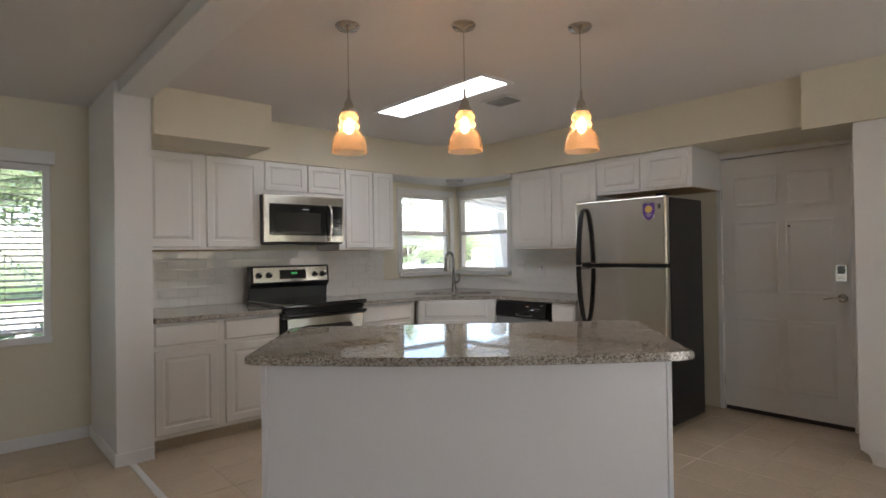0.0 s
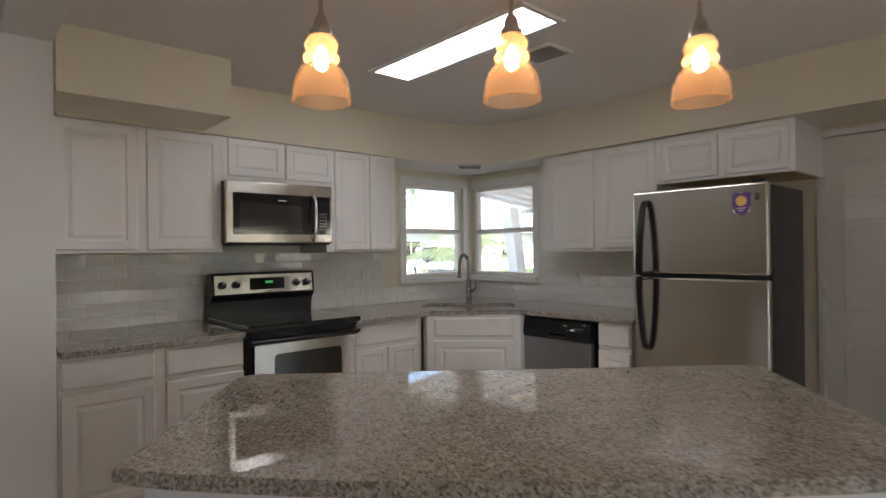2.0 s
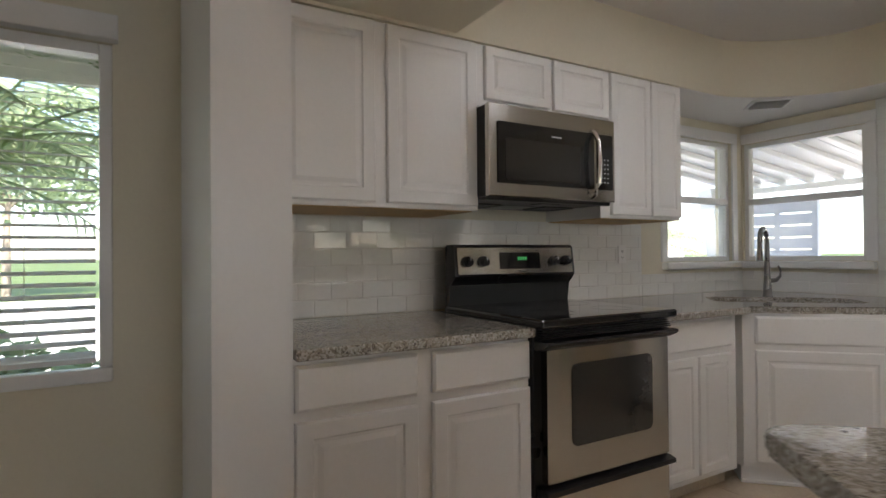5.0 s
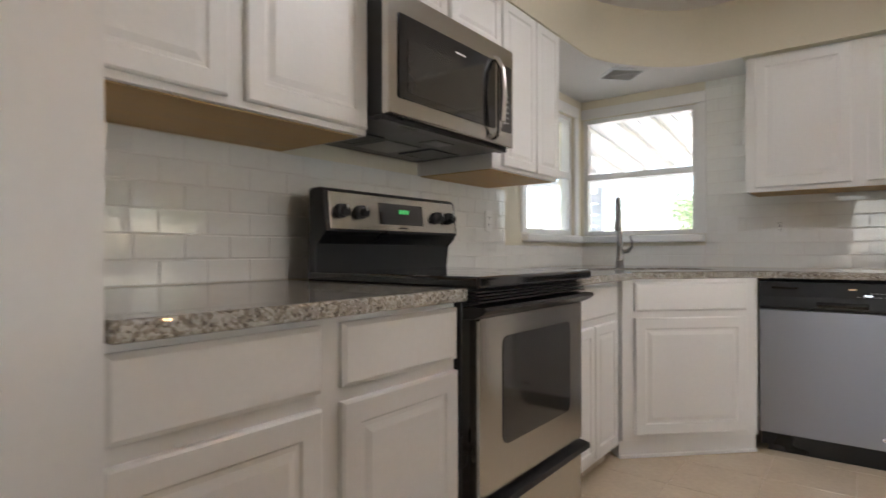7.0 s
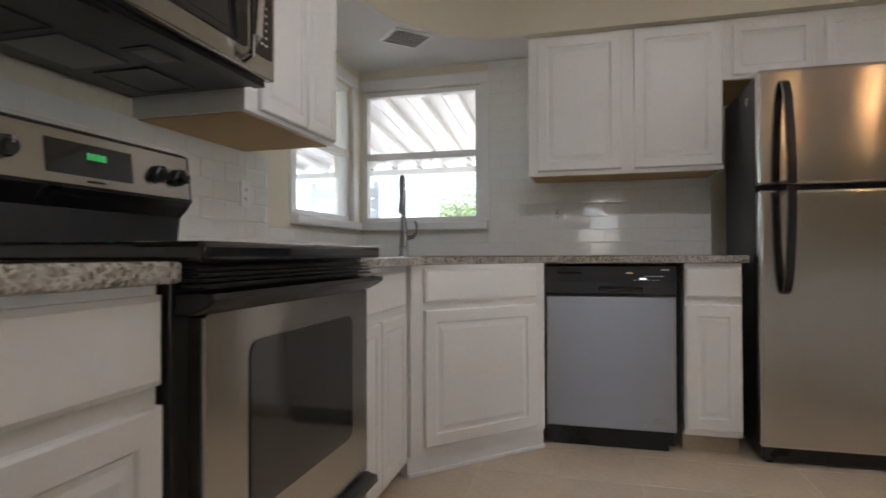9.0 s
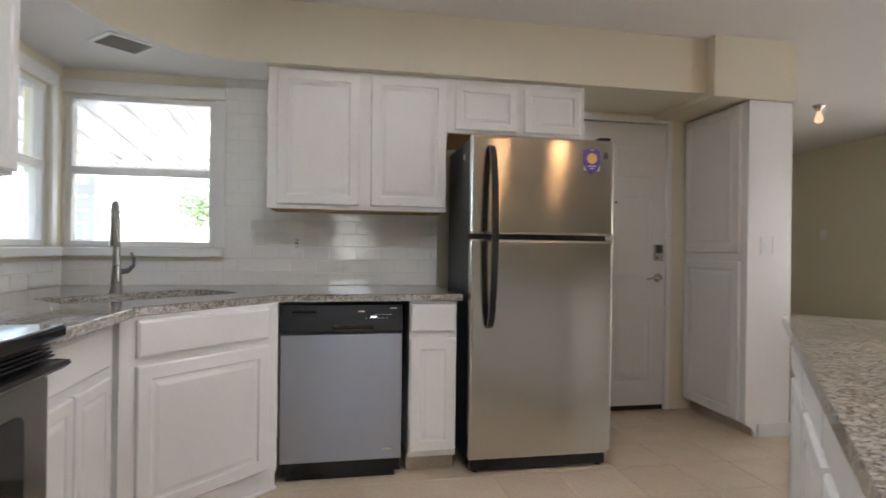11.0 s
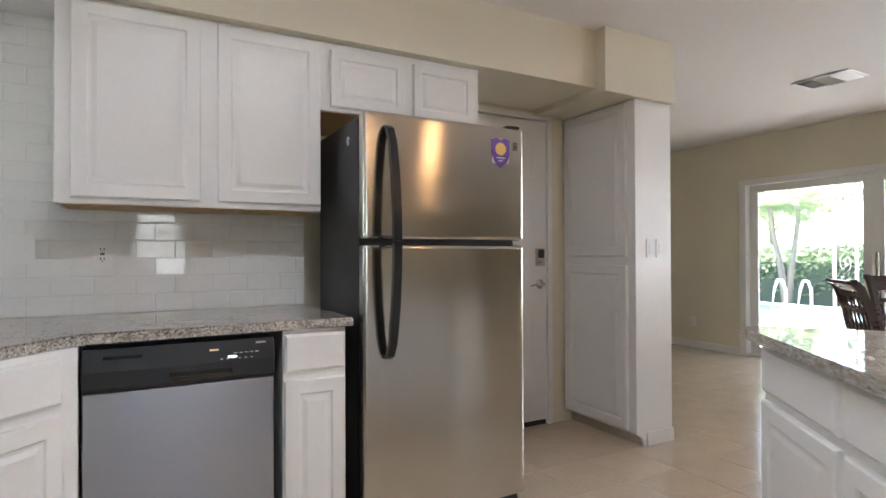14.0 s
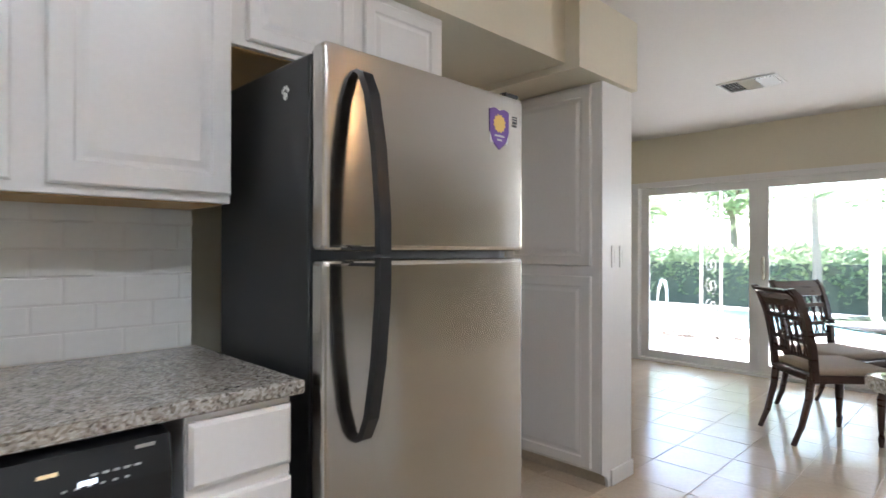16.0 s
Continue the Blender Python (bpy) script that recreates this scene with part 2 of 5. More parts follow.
def structure(name, bm, mat, label, category, smooth=False):
    return tagged(part(name, bm, mat, None, "", smooth), label, category, kind="structure")


# ---- the shell ----
XW, YN, YD, XE, YS, ZC = -4.13, 4.55, 4.79, 3.36, -3.6, 2.49
SOF = 2.15
CT = 0.925


def wall_x(name, x0, x1, y0, y1, z1, openings, label):
    """A wall along y with rectangular openings (y0, y1, z0, z1), in order."""
    bm = bmesh.new()
    at = y0
    for a, b, lo, hi in openings:
        box(bm, x0, x1, at, a, 0, z1)
        if lo > 0:
            box(bm, x0, x1, a, b, 0, lo)
        box(bm, x0, x1, a, b, hi, z1)
        at = b
    box(bm, x0, x1, at, y1, 0, z1)
    return structure(name, bm, M_WALL, label, "wall")


def wall_y(name, y0, y1, x0, x1, z1, openings, label):
    bm = bmesh.new()
    at = x0
    for a, b, lo, hi in openings:
        box(bm, at, a, y0, y1, 0, z1)
        if lo > 0:
            box(bm, a, b, y0, y1, 0, lo)
        box(bm, a, b, y0, y1, hi, z1)
        at = b
    box(bm, at, x1, y0, y1, 0, z1)
    return structure(name, bm, M_WALL, label, "wall")


WIN_W = (3.69, 4.42, 1.145, 2.01)      # kitchen window in the west wall: y0, y1, z0, z1
WIN_N = (-4.12, -3.32, 1.145, 2.01)    # kitchen window in the north wall: x0, x1, z0, z1
WIN_L = (-0.62, 0.48, 0.735, 2.03)     # dining window in the west wall
SLIDE = (2.05, 5.72, 0.0, 2.0)
WIN_FILL = (0.5, 1.7, 0.8, 2.0)        # added unseen opening in the east wall, lets in fill light
wall_west = wall_x("wall_west", XW - 0.13, XW, YS, YN + 0.13, 2.6, [WIN_L, WIN_W], "cream painted wall with two windows")
wall_north = wall_y("wall_north", YN, YN + 0.13, XW, -1.985, 2.6, [WIN_N], "cream painted kitchen wall behind the worktop")
wall_return = wall_x("wall_return", -2.10, -1.985, YN + 0.13, YD + 0.2, 2.6, [], "cream painted return wall beside the refrigerator")
wall_entry = wall_y("wall_entry", YD, YD + 0.2, -1.985, 0.115, 2.6, [(-1.17, -0.20, 0, 2.13)], "cream painted wall with the entry door")
wall_side = wall_x("wall_side", 0.115, 0.235, 4.169, 7.6, 2.6, [], "cream painted partition wall")
wall_back = wall_y("wall_back", 7.6, 7.8, 0.115, XE + 0.2, 2.6, [], "cream painted far wall")
wall_east = wall_x("wall_east", XE, XE + 0.2, YS, 7.6, 2.6, [WIN_FILL, SLIDE], "cream painted wall with sliding glass doors")
wall_south = wall_y("wall_south", YS - 0.2, YS, XW - 0.2, XE + 0.2, 2.6, [(-2.7, -2.0, 0.95, 1.95)], "cream painted wall with a window")
wall_stub = structure("wall_stub", boxed(XW, -3.27, 0.72, 0.94, 0, ZC), M_TRIM, "white painted end of a short partition wall", "wall")
beam = structure("beam", boxed(-3.27, XE, 0.742, 0.938, 2.405, 2.6), M_TRIM, "white painted ceiling beam", "beam")

# ceiling with the skylight's opening
bm = bmesh.new()
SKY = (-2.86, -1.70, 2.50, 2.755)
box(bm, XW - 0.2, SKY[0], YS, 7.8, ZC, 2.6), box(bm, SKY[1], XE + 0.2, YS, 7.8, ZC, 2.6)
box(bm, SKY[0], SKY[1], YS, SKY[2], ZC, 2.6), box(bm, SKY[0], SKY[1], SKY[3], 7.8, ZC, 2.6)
ceiling = structure("ceiling", bm, M_CEIL, "white textured ceiling", "ceiling")
# unseen slab, added to keep sun and sky off the skylight opening
structure("roof", boxed(XW - 0.2, XE + 0.2, YS - 0.2, 7.8, 2.66, 2.9), M_ROOF, "unseen slab above the ceiling that blocks sun and sky", "roof")
floor = structure("floor", boxed(XW - 0.2, XE + 0.2, YS - 0.2, 7.8, -0.15, -0.002), M_FGROUT, "beige tiled floor", "floor")

# soffits
def smoothed(pts, rounds=4):
    """Corner cutting: an open line of points becomes a soft curve."""
    for _ in range(rounds):
        out = [pts[0]]
        for (ax, ay), (bx, by) in zip(pts, pts[1:]):
            out += [(0.75 * ax + 0.25 * bx, 0.75 * ay + 0.25 * by), (0.25 * ax + 0.75 * bx, 0.25 * ay + 0.75 * by)]
        pts = out + [pts[-1]]
    return pts


sweep = smoothed([(-3.69, 3.40), (-3.69, 3.76), (-3.34, 4.195), (-2.99, 4.20)])
structure("soffit", prism(bmesh.new(), [(XW, 1.0), (-3.69, 1.0), *sweep, (-0.35, 4.20), (-0.35, YD), (XW, YD)], SOF, ZC), M_WALL, "cream painted soffit above the cabinets", "soffit")
structure("soffit", prism(bmesh.new(), [(XW + 0.002, 3.262), (-3.70, 3.262), *[(x - 0.008, y + 0.006) for x, y in sweep], (-2.987, YN - 0.002), (XW + 0.002, YN - 0.002)], SOF - 0.004, SOF), M_CEIL, "white underside of the corner soffit", "soffit")
structure("soffit_box", boxed(XW, -3.22, 0.945, 1.765, 2.165, ZC), M_WALL, "cream painted boxed soffit", "soffit")
structure("soffit_end", boxed(-0.35, 0.238, 4.12, YD, 2.115, ZC), M_WALL, "cream painted boxed soffit above the pantry", "soffit")

# ---- openings ----
def sash_window(name, m, w, h, sill, label, rail=True, left=0.058, f=0.045):
    """A two-sash window in an opening of width w and height h; its origin is the opening's lower middle, inside face; front is -y."""
    win = thing(name, m, label, "window", kind="structure")
    for a, b, c, d in ((-w / 2, -w / 2 + f, 0, h), (w / 2 - f, w / 2, 0, h)):
        part("window_frame", boxed(a, b, 0.02, 0.09, c, d, bevel=0.004), M_TRIM, win)
    part("window_frame", boxed(-w / 2 + f, w / 2 - f, 0.02, 0.09, h - f, h, bevel=0.004), M_TRIM, win)
    part("window_frame", boxed(-w / 2 + f, w / 2 - f, 0.02, 0.09, 0, f, bevel=0.004), M_TRIM, win)
    if rail:
        part("meeting_rail", boxed(-w / 2 + f, w / 2 - f, 0.012, 0.07, h * 0.5 - 0.022, h * 0.5 + 0.022, bevel=0.004), M_TRIM, win)
    for lo, hi, y in ((f, h * 0.5 - 0.022, 0.045), (h * 0.5 + 0.022, h - f, 0.06)):
        p = part("pane", boxed(-w / 2 + f, w / 2 - f, y, y + 0.005, lo, hi), M_GLASS, win)
        p.visible_shadow = False
    if sill:
        part("window_sill", boxed(-w / 2 - min(left, 0.05), w / 2 + 0.05, -0.05, 0.02, -0.055, -0.004, bevel=0.008), M_TRIM, win)
        part("casing", boxed(-w / 2 - left - 0.002, w / 2 + 0.06, -0.016, 0.02, h + 0.002, h + 0.075, bevel=0.004), M_TRIM, win)
        for a, b in ((-w / 2 - left - 0.002, -w / 2 - 0.002), (w / 2 + 0.002, w / 2 + 0.06)):
            if b - a > 0.02:
                part("casing", boxed(a, b, -0.014, 0.02, 0, h, bevel=0.004), M_TRIM, win)
    return win


def wm(o, z):
    return pose(XW, (o[0] + o[1]) / 2, z, 0, 0, 90)


sash_window("window_1", wm(WIN_W, WIN_W[2]), WIN_W[1] - WIN_W[0], WIN_W[3] - WIN_W[2], True, "white framed sash window above the sink", f=0.032)
sash_window("window_2", pose((WIN_N[0] + WIN_N[1]) / 2, YN, WIN_N[2]), WIN_N[1] - WIN_N[0], WIN_N[3] - WIN_N[2], True, "white framed sash window above the sink", left=0.004, f=0.032)
sash_window("window_3", wm(WIN_L, WIN_L[2]), WIN_L[1] - WIN_L[0], WIN_L[3] - WIN_L[2], False, "white framed window behind horizontal blinds", False)
# unseen east window, added to light the pantry and dining side
sash_window("added_window", pose(XE, (WIN_FILL[0] + WIN_FILL[1]) / 2, WIN_FILL[2], 0, 0, -90), WIN_FILL[1] - WIN_FILL[0], WIN_FILL[3] - WIN_FILL[2], False, "added unseen living room window for fill light")

sash_window("window_5", pose(-2.35, YS, 0.95, 0, 0, 180), 0.7, 1.0, False, "white framed living room window")

slider = thing("window_6", pose(XE, 0, 0, 0, 0, -90), "white framed sliding glass doors to the patio", "sliding door", kind="structure")
# local x runs towards -y of the world
def sl(y):
    return -y
for a, b in ((5.64, 5.72), (2.05, 2.11)):
    part("door_frame", boxed(sl(b), sl(a), -0.01, 0.13, 0, 2.0, bevel=0.004), M_TRIM, slider)
part("door_frame", boxed(sl(5.64), sl(2.11), -0.01, 0.13, 1.94, 2.0, bevel=0.004), M_TRIM, slider)
part("track", boxed(sl(5.64), sl(2.11), -0.01, 0.13, 0.0, 0.03, bevel=0.004), M_TRIM, slider)
for k, (a, b) in enumerate(((4.41, 5.64), (3.20, 4.41), (2.11, 3.20))):
    y0 = 0.03 if k % 2 else 0.07
    for c, d in ((b - 0.09, b), (a, a + 0.1)):
        part("stile", boxed(sl(d), sl(c), y0, y0 + 0.035, 0.03, 1.94, bevel=0.004), M_TRIM, slider)
    for c, d in ((0.03, 0.11), (1.86, 1.94)):
        part("rail", boxed(sl(b - 0.09), sl(a + 0.1), y0, y0 + 0.035, c, d, bevel=0.004), M_TRIM, slider)
    p = part("pane", boxed(sl(b - 0.09), sl(a + 0.1), y0 + 0.014, y0 + 0.02, 0.11, 1.86), M_GLASS, slider)
    p.visible_shadow = False
part("pull_handle", boxed(sl(4.37), sl(4.345), -0.02, 0.03, 0.95, 1.18, bevel=0.006), M_NICKEL, slider, "grey metal pull handle")

# ---- kitchen cabinets ----
DOOR = [(0, 0), (0, 0.014), (0.005, 0.019), (0.052, 0.019), (0.058, 0.013), (0.068, 0.013), (0.086, 0.0185)]
SMALL = [(0, 0), (0, 0.014), (0.005, 0.019), (0.04, 0.019), (0.046, 0.013), (0.052, 0.013), (0.066, 0.0185)]
DRAWER = [(0, 0), (0, 0.012), (0.01, 0.019)]


def cab_door(parent, x0, x1, z0, z1, steps, y=0.0, name="door"):
    bm = bmesh.new()
    return part(name, rings(bm, x0, x1, z0, z1, steps, y), M_CAB, parent)


def wall_cabinet(m, w, z0, z1, depth, doors, label, steps=DOOR):
    c = thing("wall_cabinet", m, label, "cabinet", "wall cabinets")
    part("body", boxed(0, w, 0, depth, z0 + 0.004, z1, bevel=0.002), M_CAB, c)
    part("underside", boxed(0.018, w - 0.018, 0.02, depth, z0, z0 + 0.004), M_CABIN, c, "raw tan wood underside")
    for a, b, lo, hi in doors:
        cab_door(c, a, b, lo, hi, steps)
    return c


XC = -3.707    # face of the west wall cabinets
YC = 4.257     # face of the north wall cabinets
DW_, DN = XC - XW, YN - YC
wall_cabinet(pose(XC, 0.95, 0, 0, 0, 90), 0.93, 1.395, SOF - 0.002, DW_, [(0.03, 0.435, 1.418, 2.143), (0.487, 0.922, 1.418, 2.143)], "white wall cabinet with two raised panel doors")
wall_cabinet(pose(XC, 1.88, 0, 0, 0, 90), 0.755, 1.862, SOF - 0.002, DW_, [(0.037, 0.415, 1.90, 2.143), (0.438, 0.806, 1.90, 2.143)], "short white wall cabinet above the microwave", SMALL)
wall_cabinet(pose(XC, 2.636, 0, 0, 0, 90), 0.624, 1.385, SOF - 0.002, DW_, [(0.069, 0.370, 1.405, 2.143), (0.380, 0.621, 1.405, 2.143)], "white wall cabinet with two narrow doors", SMALL)
wall_cabinet(pose(-2.985, YC, 0), 1.0, 1.365, SOF - 0.002, DN, [(0.05, 0.497, 1.393, 2.135), (0.562, 0.996, 1.393, 2.135)], "white wall cabinet with two raised panel doors")
wall_cabinet(pose(-1.985, YC, 0), 0.85, 1.83, SOF - 0.002, YD - YC, [(0.044, 0.416, 1.852, 2.115), (0.465, 0.817, 1.852, 2.115)], "short white wall cabinet above the refrigerator", SMALL)


M_TOE = material("mottled tan toe kick", (0.55, 0.47, 0.36), 0.6, vary=0.15)


def base_cabinet(m, w, depth, cols, label, toe=0.09, kick=0.07, top=CT - 0.036):
    """Base cabinet; front face at y = 0. cols: (x0, x1) of a drawer above a door."""
    c = thing("base_cabinet", m, label, "cabinet", "base cabinets")
    part("body", boxed(0, w, 0, depth, toe, top, bevel=0.002), M_CAB, c)
    part("toe_kick", boxed(0, w, kick, depth, 0, toe), M_TOE, c, "mottled cream toe kick")
    for a, b, two in cols:
        bm = bmesh.new()
        part("drawer", rings(bm, a, b, top - 0.160, top - 0.018, DRAWER), M_CAB, c)
        if two:
            mid = (a + b) / 2
            cab_door(c, a, mid - 0.006, toe + 0.03, top - 0.192, SMALL)
            cab_door(c, mid + 0.006, b, toe + 0.03, top - 0.192, SMALL)
        else:
            cab_door(c, a, b, toe + 0.03, top - 0.192, DOOR)
    return c


XB, YB = -3.345, 3.905   # faces of the west and north base cabinets
base_cabinet(pose(XB, 0.95, 0, 0, 0, 90), 0.915, XB - XW, [(0.012, 0.43, False), (0.488, 0.912, False)], "white base cabinet with drawers above raised panel doors")
base_cabinet(pose(XB - 0.04, 2.64, 0, 0, 0, 90), 0.62, XB - 0.04 - XW, [(0.02, 0.57, True)], "white base cabinet with one drawer above two doors")
base_cabinet(pose(-2.235, YB, 0), 0.245, YN - YB, [(0.004, 0.241, False)], "narrow white base cabinet with one drawer and a door")

# diagonal sink cabinet
sink_cab = thing("base_cabinet", pose(-3.385, 3.32, 0, 0, 0, 45), "white diagonal sink cabinet with a false drawer front", "cabinet", "base cabinets")
DG = 0.72
SB = CT - 0.036
bm = bmesh.new()
prism(bm, [(0, 0), (DG, 0), (DG + 0.03, 0.03), (DG + 0.0, 0.30), (DG / 2, 0.62), (0, 0.30), (-0.03, 0.03)], 0.09, SB)
part("body", bm, M_CAB, sink_cab)
part("toe_kick", boxed(-0.01, DG + 0.01, 0.02, 0.3, 0, 0.09), M_TRIM, sink_cab)
part("shoe_moulding", boxed(-0.012, DG + 0.012, 0.006, 0.019, 0, 0.018, bevel=0.005), M_TRIM, sink_cab)
bm = bmesh.new()
part("false_drawer", rings(bm, 0.06, DG - 0.06, SB - 0.160, SB - 0.018, DRAWER), M_CAB, sink_cab)
cab_door(sink_cab, 0.06, DG - 0.06, 0.12, SB - 0.192, DOOR)

# granite worktops
def rounded(pts, r, n=4):
    out = []
    k = len(pts)
    for i in range(k):
        p, a, b = Vector(pts[i]), Vector(pts[i - 1]), Vector(pts[(i + 1) % k])
        da, db = (a - p).normalized(), (b - p).normalized()
        for j in range(n + 1):
            t = j / n
            out.append(tuple((1 - t) ** 2 * (p + r * da) + 2 * t * (1 - t) * p + t * t * (p + r * db)))
    return out


XT, YT = -3.295, 3.878
wt = tagged(part("worktop", prism(bmesh.new(), [(XW, 0.957), (XT, 0.957), (XT, 1.862), (XW, 1.862)], CT - 0.036, CT, bevel=0.008, seg=3), M_GRANITE), "speckled brown and grey granite worktop", "worktop")
bm = bmesh.new()
wt2 = tagged(part("worktop", prism(bm, [(XW, 2.648), (XT - 0.03, 2.648), (XT - 0.03, 3.30), (-3.36, 3.315), (-2.90, YT - 0.03), (-2.86, YT), (-1.965, YT), (-1.965, YN), (XW, YN)], CT - 0.036, CT, bevel=0.008, seg=3), M_GRANITE), "speckled brown and grey granite corner worktop", "worktop")

# ---- pendant lamps ----
def pendant(m):
    p = thing("pendant_lamp", m, "nickel pendant lamp with amber glass bell shade, lit", "pendant lamp", "pendants above the island")
    part("canopy", solid([(0.06, 0.64), (0.062, 0.632), (0.05, 0.618), (0.02, 0.612), (0.006, 0.60)]), M_NICKEL, p, smooth=True)
    part("cord", tube(bmesh.new(), [(0, 0, 0.60), (0, 0, 0.31)], 0.0025, 6), M_NICKEL, p)
    part("socket", solid([(0.006, 0.315), (0.008, 0.27), (0.02, 0.25), (0.024, 0.225), (0.034, 0.215), (0.034, 0.195)]), M_NICKEL, p, smooth=True)
    prof = [(0.034, 0.200), (0.040, 0.197)]
    for zc, r, a in ((0.172, 0.041, 0.023), (0.131, 0.045, 0.018)):
        prof += [(r + 0.010 * math.sin(math.pi * k / 8), zc + a - 2 * a * k / 8) for k in range(9)]
    prof += [(0.050, 0.108), (0.062, 0.098), (0.072, 0.083), (0.080, 0.062), (0.085, 0.038), (0.087, 0.015), (0.088, 0.0)]
    sh = part("shade", lathe(bmesh.new(), prof, 40), M_SHADE, p, "peach tinted seeded glass shade", smooth=True)
    part("rim", tube(bmesh.new(), [(0.088 * math.cos(math.pi * k / 20), 0.088 * math.sin(math.pi * k / 20), 0) for k in range(41)], 0.0022, 6), M_SHADE, sh, smooth=True)
    part("bulb_base", solid([(0.013, 0.197), (0.013, 0.168), (0.008, 0.164)]), M_NICKEL, p, smooth=True)
    part("bulb", solid([(0.006, 0.165), (0.013, 0.158), (0.020, 0.14), (0.022, 0.12), (0.017, 0.102), (0.006, 0.094)]), M_BULB, p, smooth=True)
    return p


M_SHADE = material("peach seeded glass", (0.9, 0.70, 0.52), 0.12, vary=0.12, scale=8, fine=90, bump=0.2, bump_scale=160)
_n, _l = M_SHADE.node_tree.nodes, M_SHADE.node_tree.links
_t, _m, _c, _m2 = _n.new("ShaderNodeBsdfTranslucent"), _n.new("ShaderNodeMixShader"), _n.new("ShaderNodeBsdfTransparent"), _n.new("ShaderNodeMixShader")
_t.inputs["Color"].default_value = (0.92, 0.60, 0.36, 1)
_c.inputs["Color"].default_value = (1.0, 0.87, 0.70, 1)
_m.inputs[0].default_value, _m2.inputs[0].default_value = 0.55, 0.68
_l.new(_n["Principled BSDF"].outputs[0], _m.inputs[1]), _l.new(_t.outputs[0], _m.inputs[2])
_l.new(_m.outputs[0], _m2.inputs[1]), _l.new(_c.outputs[0], _m2.inputs[2]), _l.new(_m2.outputs[0], _n["Material Output"].inputs["Surface"])
M_BULB = emit_material("warm bulb", (1.0, 0.66, 0.36), 16)
M_BULB_DIM = emit_material("dim warm bulb", (1.0, 0.5, 0.3), 0.2)
pn = pendant(pose(-1.585, 1.425, 1.85))
for x, y in ((-1.21, 1.87), (-0.845, 2.345)):
    copy_thing(pn, pose(x, y, 1.85))
# fill lamps stand in for sky light; the east window itself is added
area_lamp("window_fill", (XE + 0.15, (WIN_FILL[0] + WIN_FILL[1]) / 2, 1.42), (0, (WIN_FILL[0] + WIN_FILL[1]) / 2, 1.42), 1.1, 1.1, 4.5, (0.95, 0.97, 1.0))
area_lamp("window_fill", (-2.35, YS - 0.1, 1.45), (-2.0, 0, 1.45), 0.65, 0.95, 1.1, (0.90, 0.95, 1.0))
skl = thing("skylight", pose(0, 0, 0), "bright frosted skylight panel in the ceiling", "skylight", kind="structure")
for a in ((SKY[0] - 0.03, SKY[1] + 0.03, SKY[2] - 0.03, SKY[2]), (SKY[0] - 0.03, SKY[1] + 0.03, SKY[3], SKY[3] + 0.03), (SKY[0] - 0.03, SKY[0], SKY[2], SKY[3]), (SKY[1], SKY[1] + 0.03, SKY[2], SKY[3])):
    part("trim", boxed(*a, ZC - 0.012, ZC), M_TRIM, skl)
# the panel emits by itself; its glow replaces daylight from above
part("diffuser", boxed(SKY[0], SKY[1], SKY[2], SKY[3], ZC + 0.003, ZC + 0.012), emit_material("glowing frosted panel", (0.93, 0.97, 1.0), 3.2), skl, "frosted panel that glows in place of daylight")


# ---- range ----
def extrude_x(bm, prof, x0, x1, bevel=0.0):
    """A profile of (y, z) points drawn out along x."""
    a, b = [bm.verts.new((x0, y, z)) for y, z in prof], [bm.verts.new((x1, y, z)) for y, z in prof]
    fs = [bm.faces.new(a), bm.faces.new(b[::-1])]
    n = len(prof)
    for i in range(n):
        fs.append(bm.faces.new((a[i], b[i], b[(i + 1) % n], a[(i + 1) % n])))
    if bevel:
        bmesh.ops.bevel(bm, geom=list({e for f in fs[:2] for e in f.edges}), offset=bevel, segments=2, affect="EDGES", profile=0.5)
    return bm


def plate(x0, x1, z0, z1, y0, y1, r, n=5):
    """An upright plate with rounded corners, from y0 (front) to y1."""
    bm = bmesh.new()
    pts = []
    for cx, cz, a0 in ((x1 - r, z1 - r, 0), (x0 + r, z1 - r, 90), (x0 + r, z0 + r, 180), (x1 - r, z0 + r, 270)):
        for k in range(n + 1):
            a = radians(a0 + 90 * k / n)
            pts.append((cx + r * math.cos(a), cz + r * math.sin(a)))
    f, b = [bm.verts.new((x, y0, z)) for x, z in pts], [bm.verts.new((x, y1, z)) for x, z in pts]
    bm.faces.new(f), bm.faces.new(b[::-1])
    for i in range(len(pts)):
        bm.faces.new((f[i], b[i], b[(i + 1) % len(pts)], f[(i + 1) % len(pts)]))
    return bm


def bars(cells, y0, y1):
    """Small plain bars that stand for unreadable lettering: (x0, x1, z0, z1)."""
    bm = bmesh.new()
    for a, b, c, d in cells:
        box(bm, a, b, y0, y1, c, d)
    return bm


M_PRINT = material("pale print", (0.55, 0.55, 0.55), 0.5, vary=0.02)
M_GREEN = emit_material("green display digits", (0.10, 0.9, 0.25), 0.025)
# the next two glow faintly, for reflections in the dishwasher's black panel
M_GLINT_WHITE = emit_material("painted white glint", (0.8, 0.9, 1.0), 0.25)
M_GLINT_AMBER = emit_material("painted amber glint", (1.0, 0.75, 0.45), 0.025)
M_GREYGLASS = material("grey tinted oven glass", (0.035, 0.033, 0.03), 0.07, vary=0.05, coat=0.5)

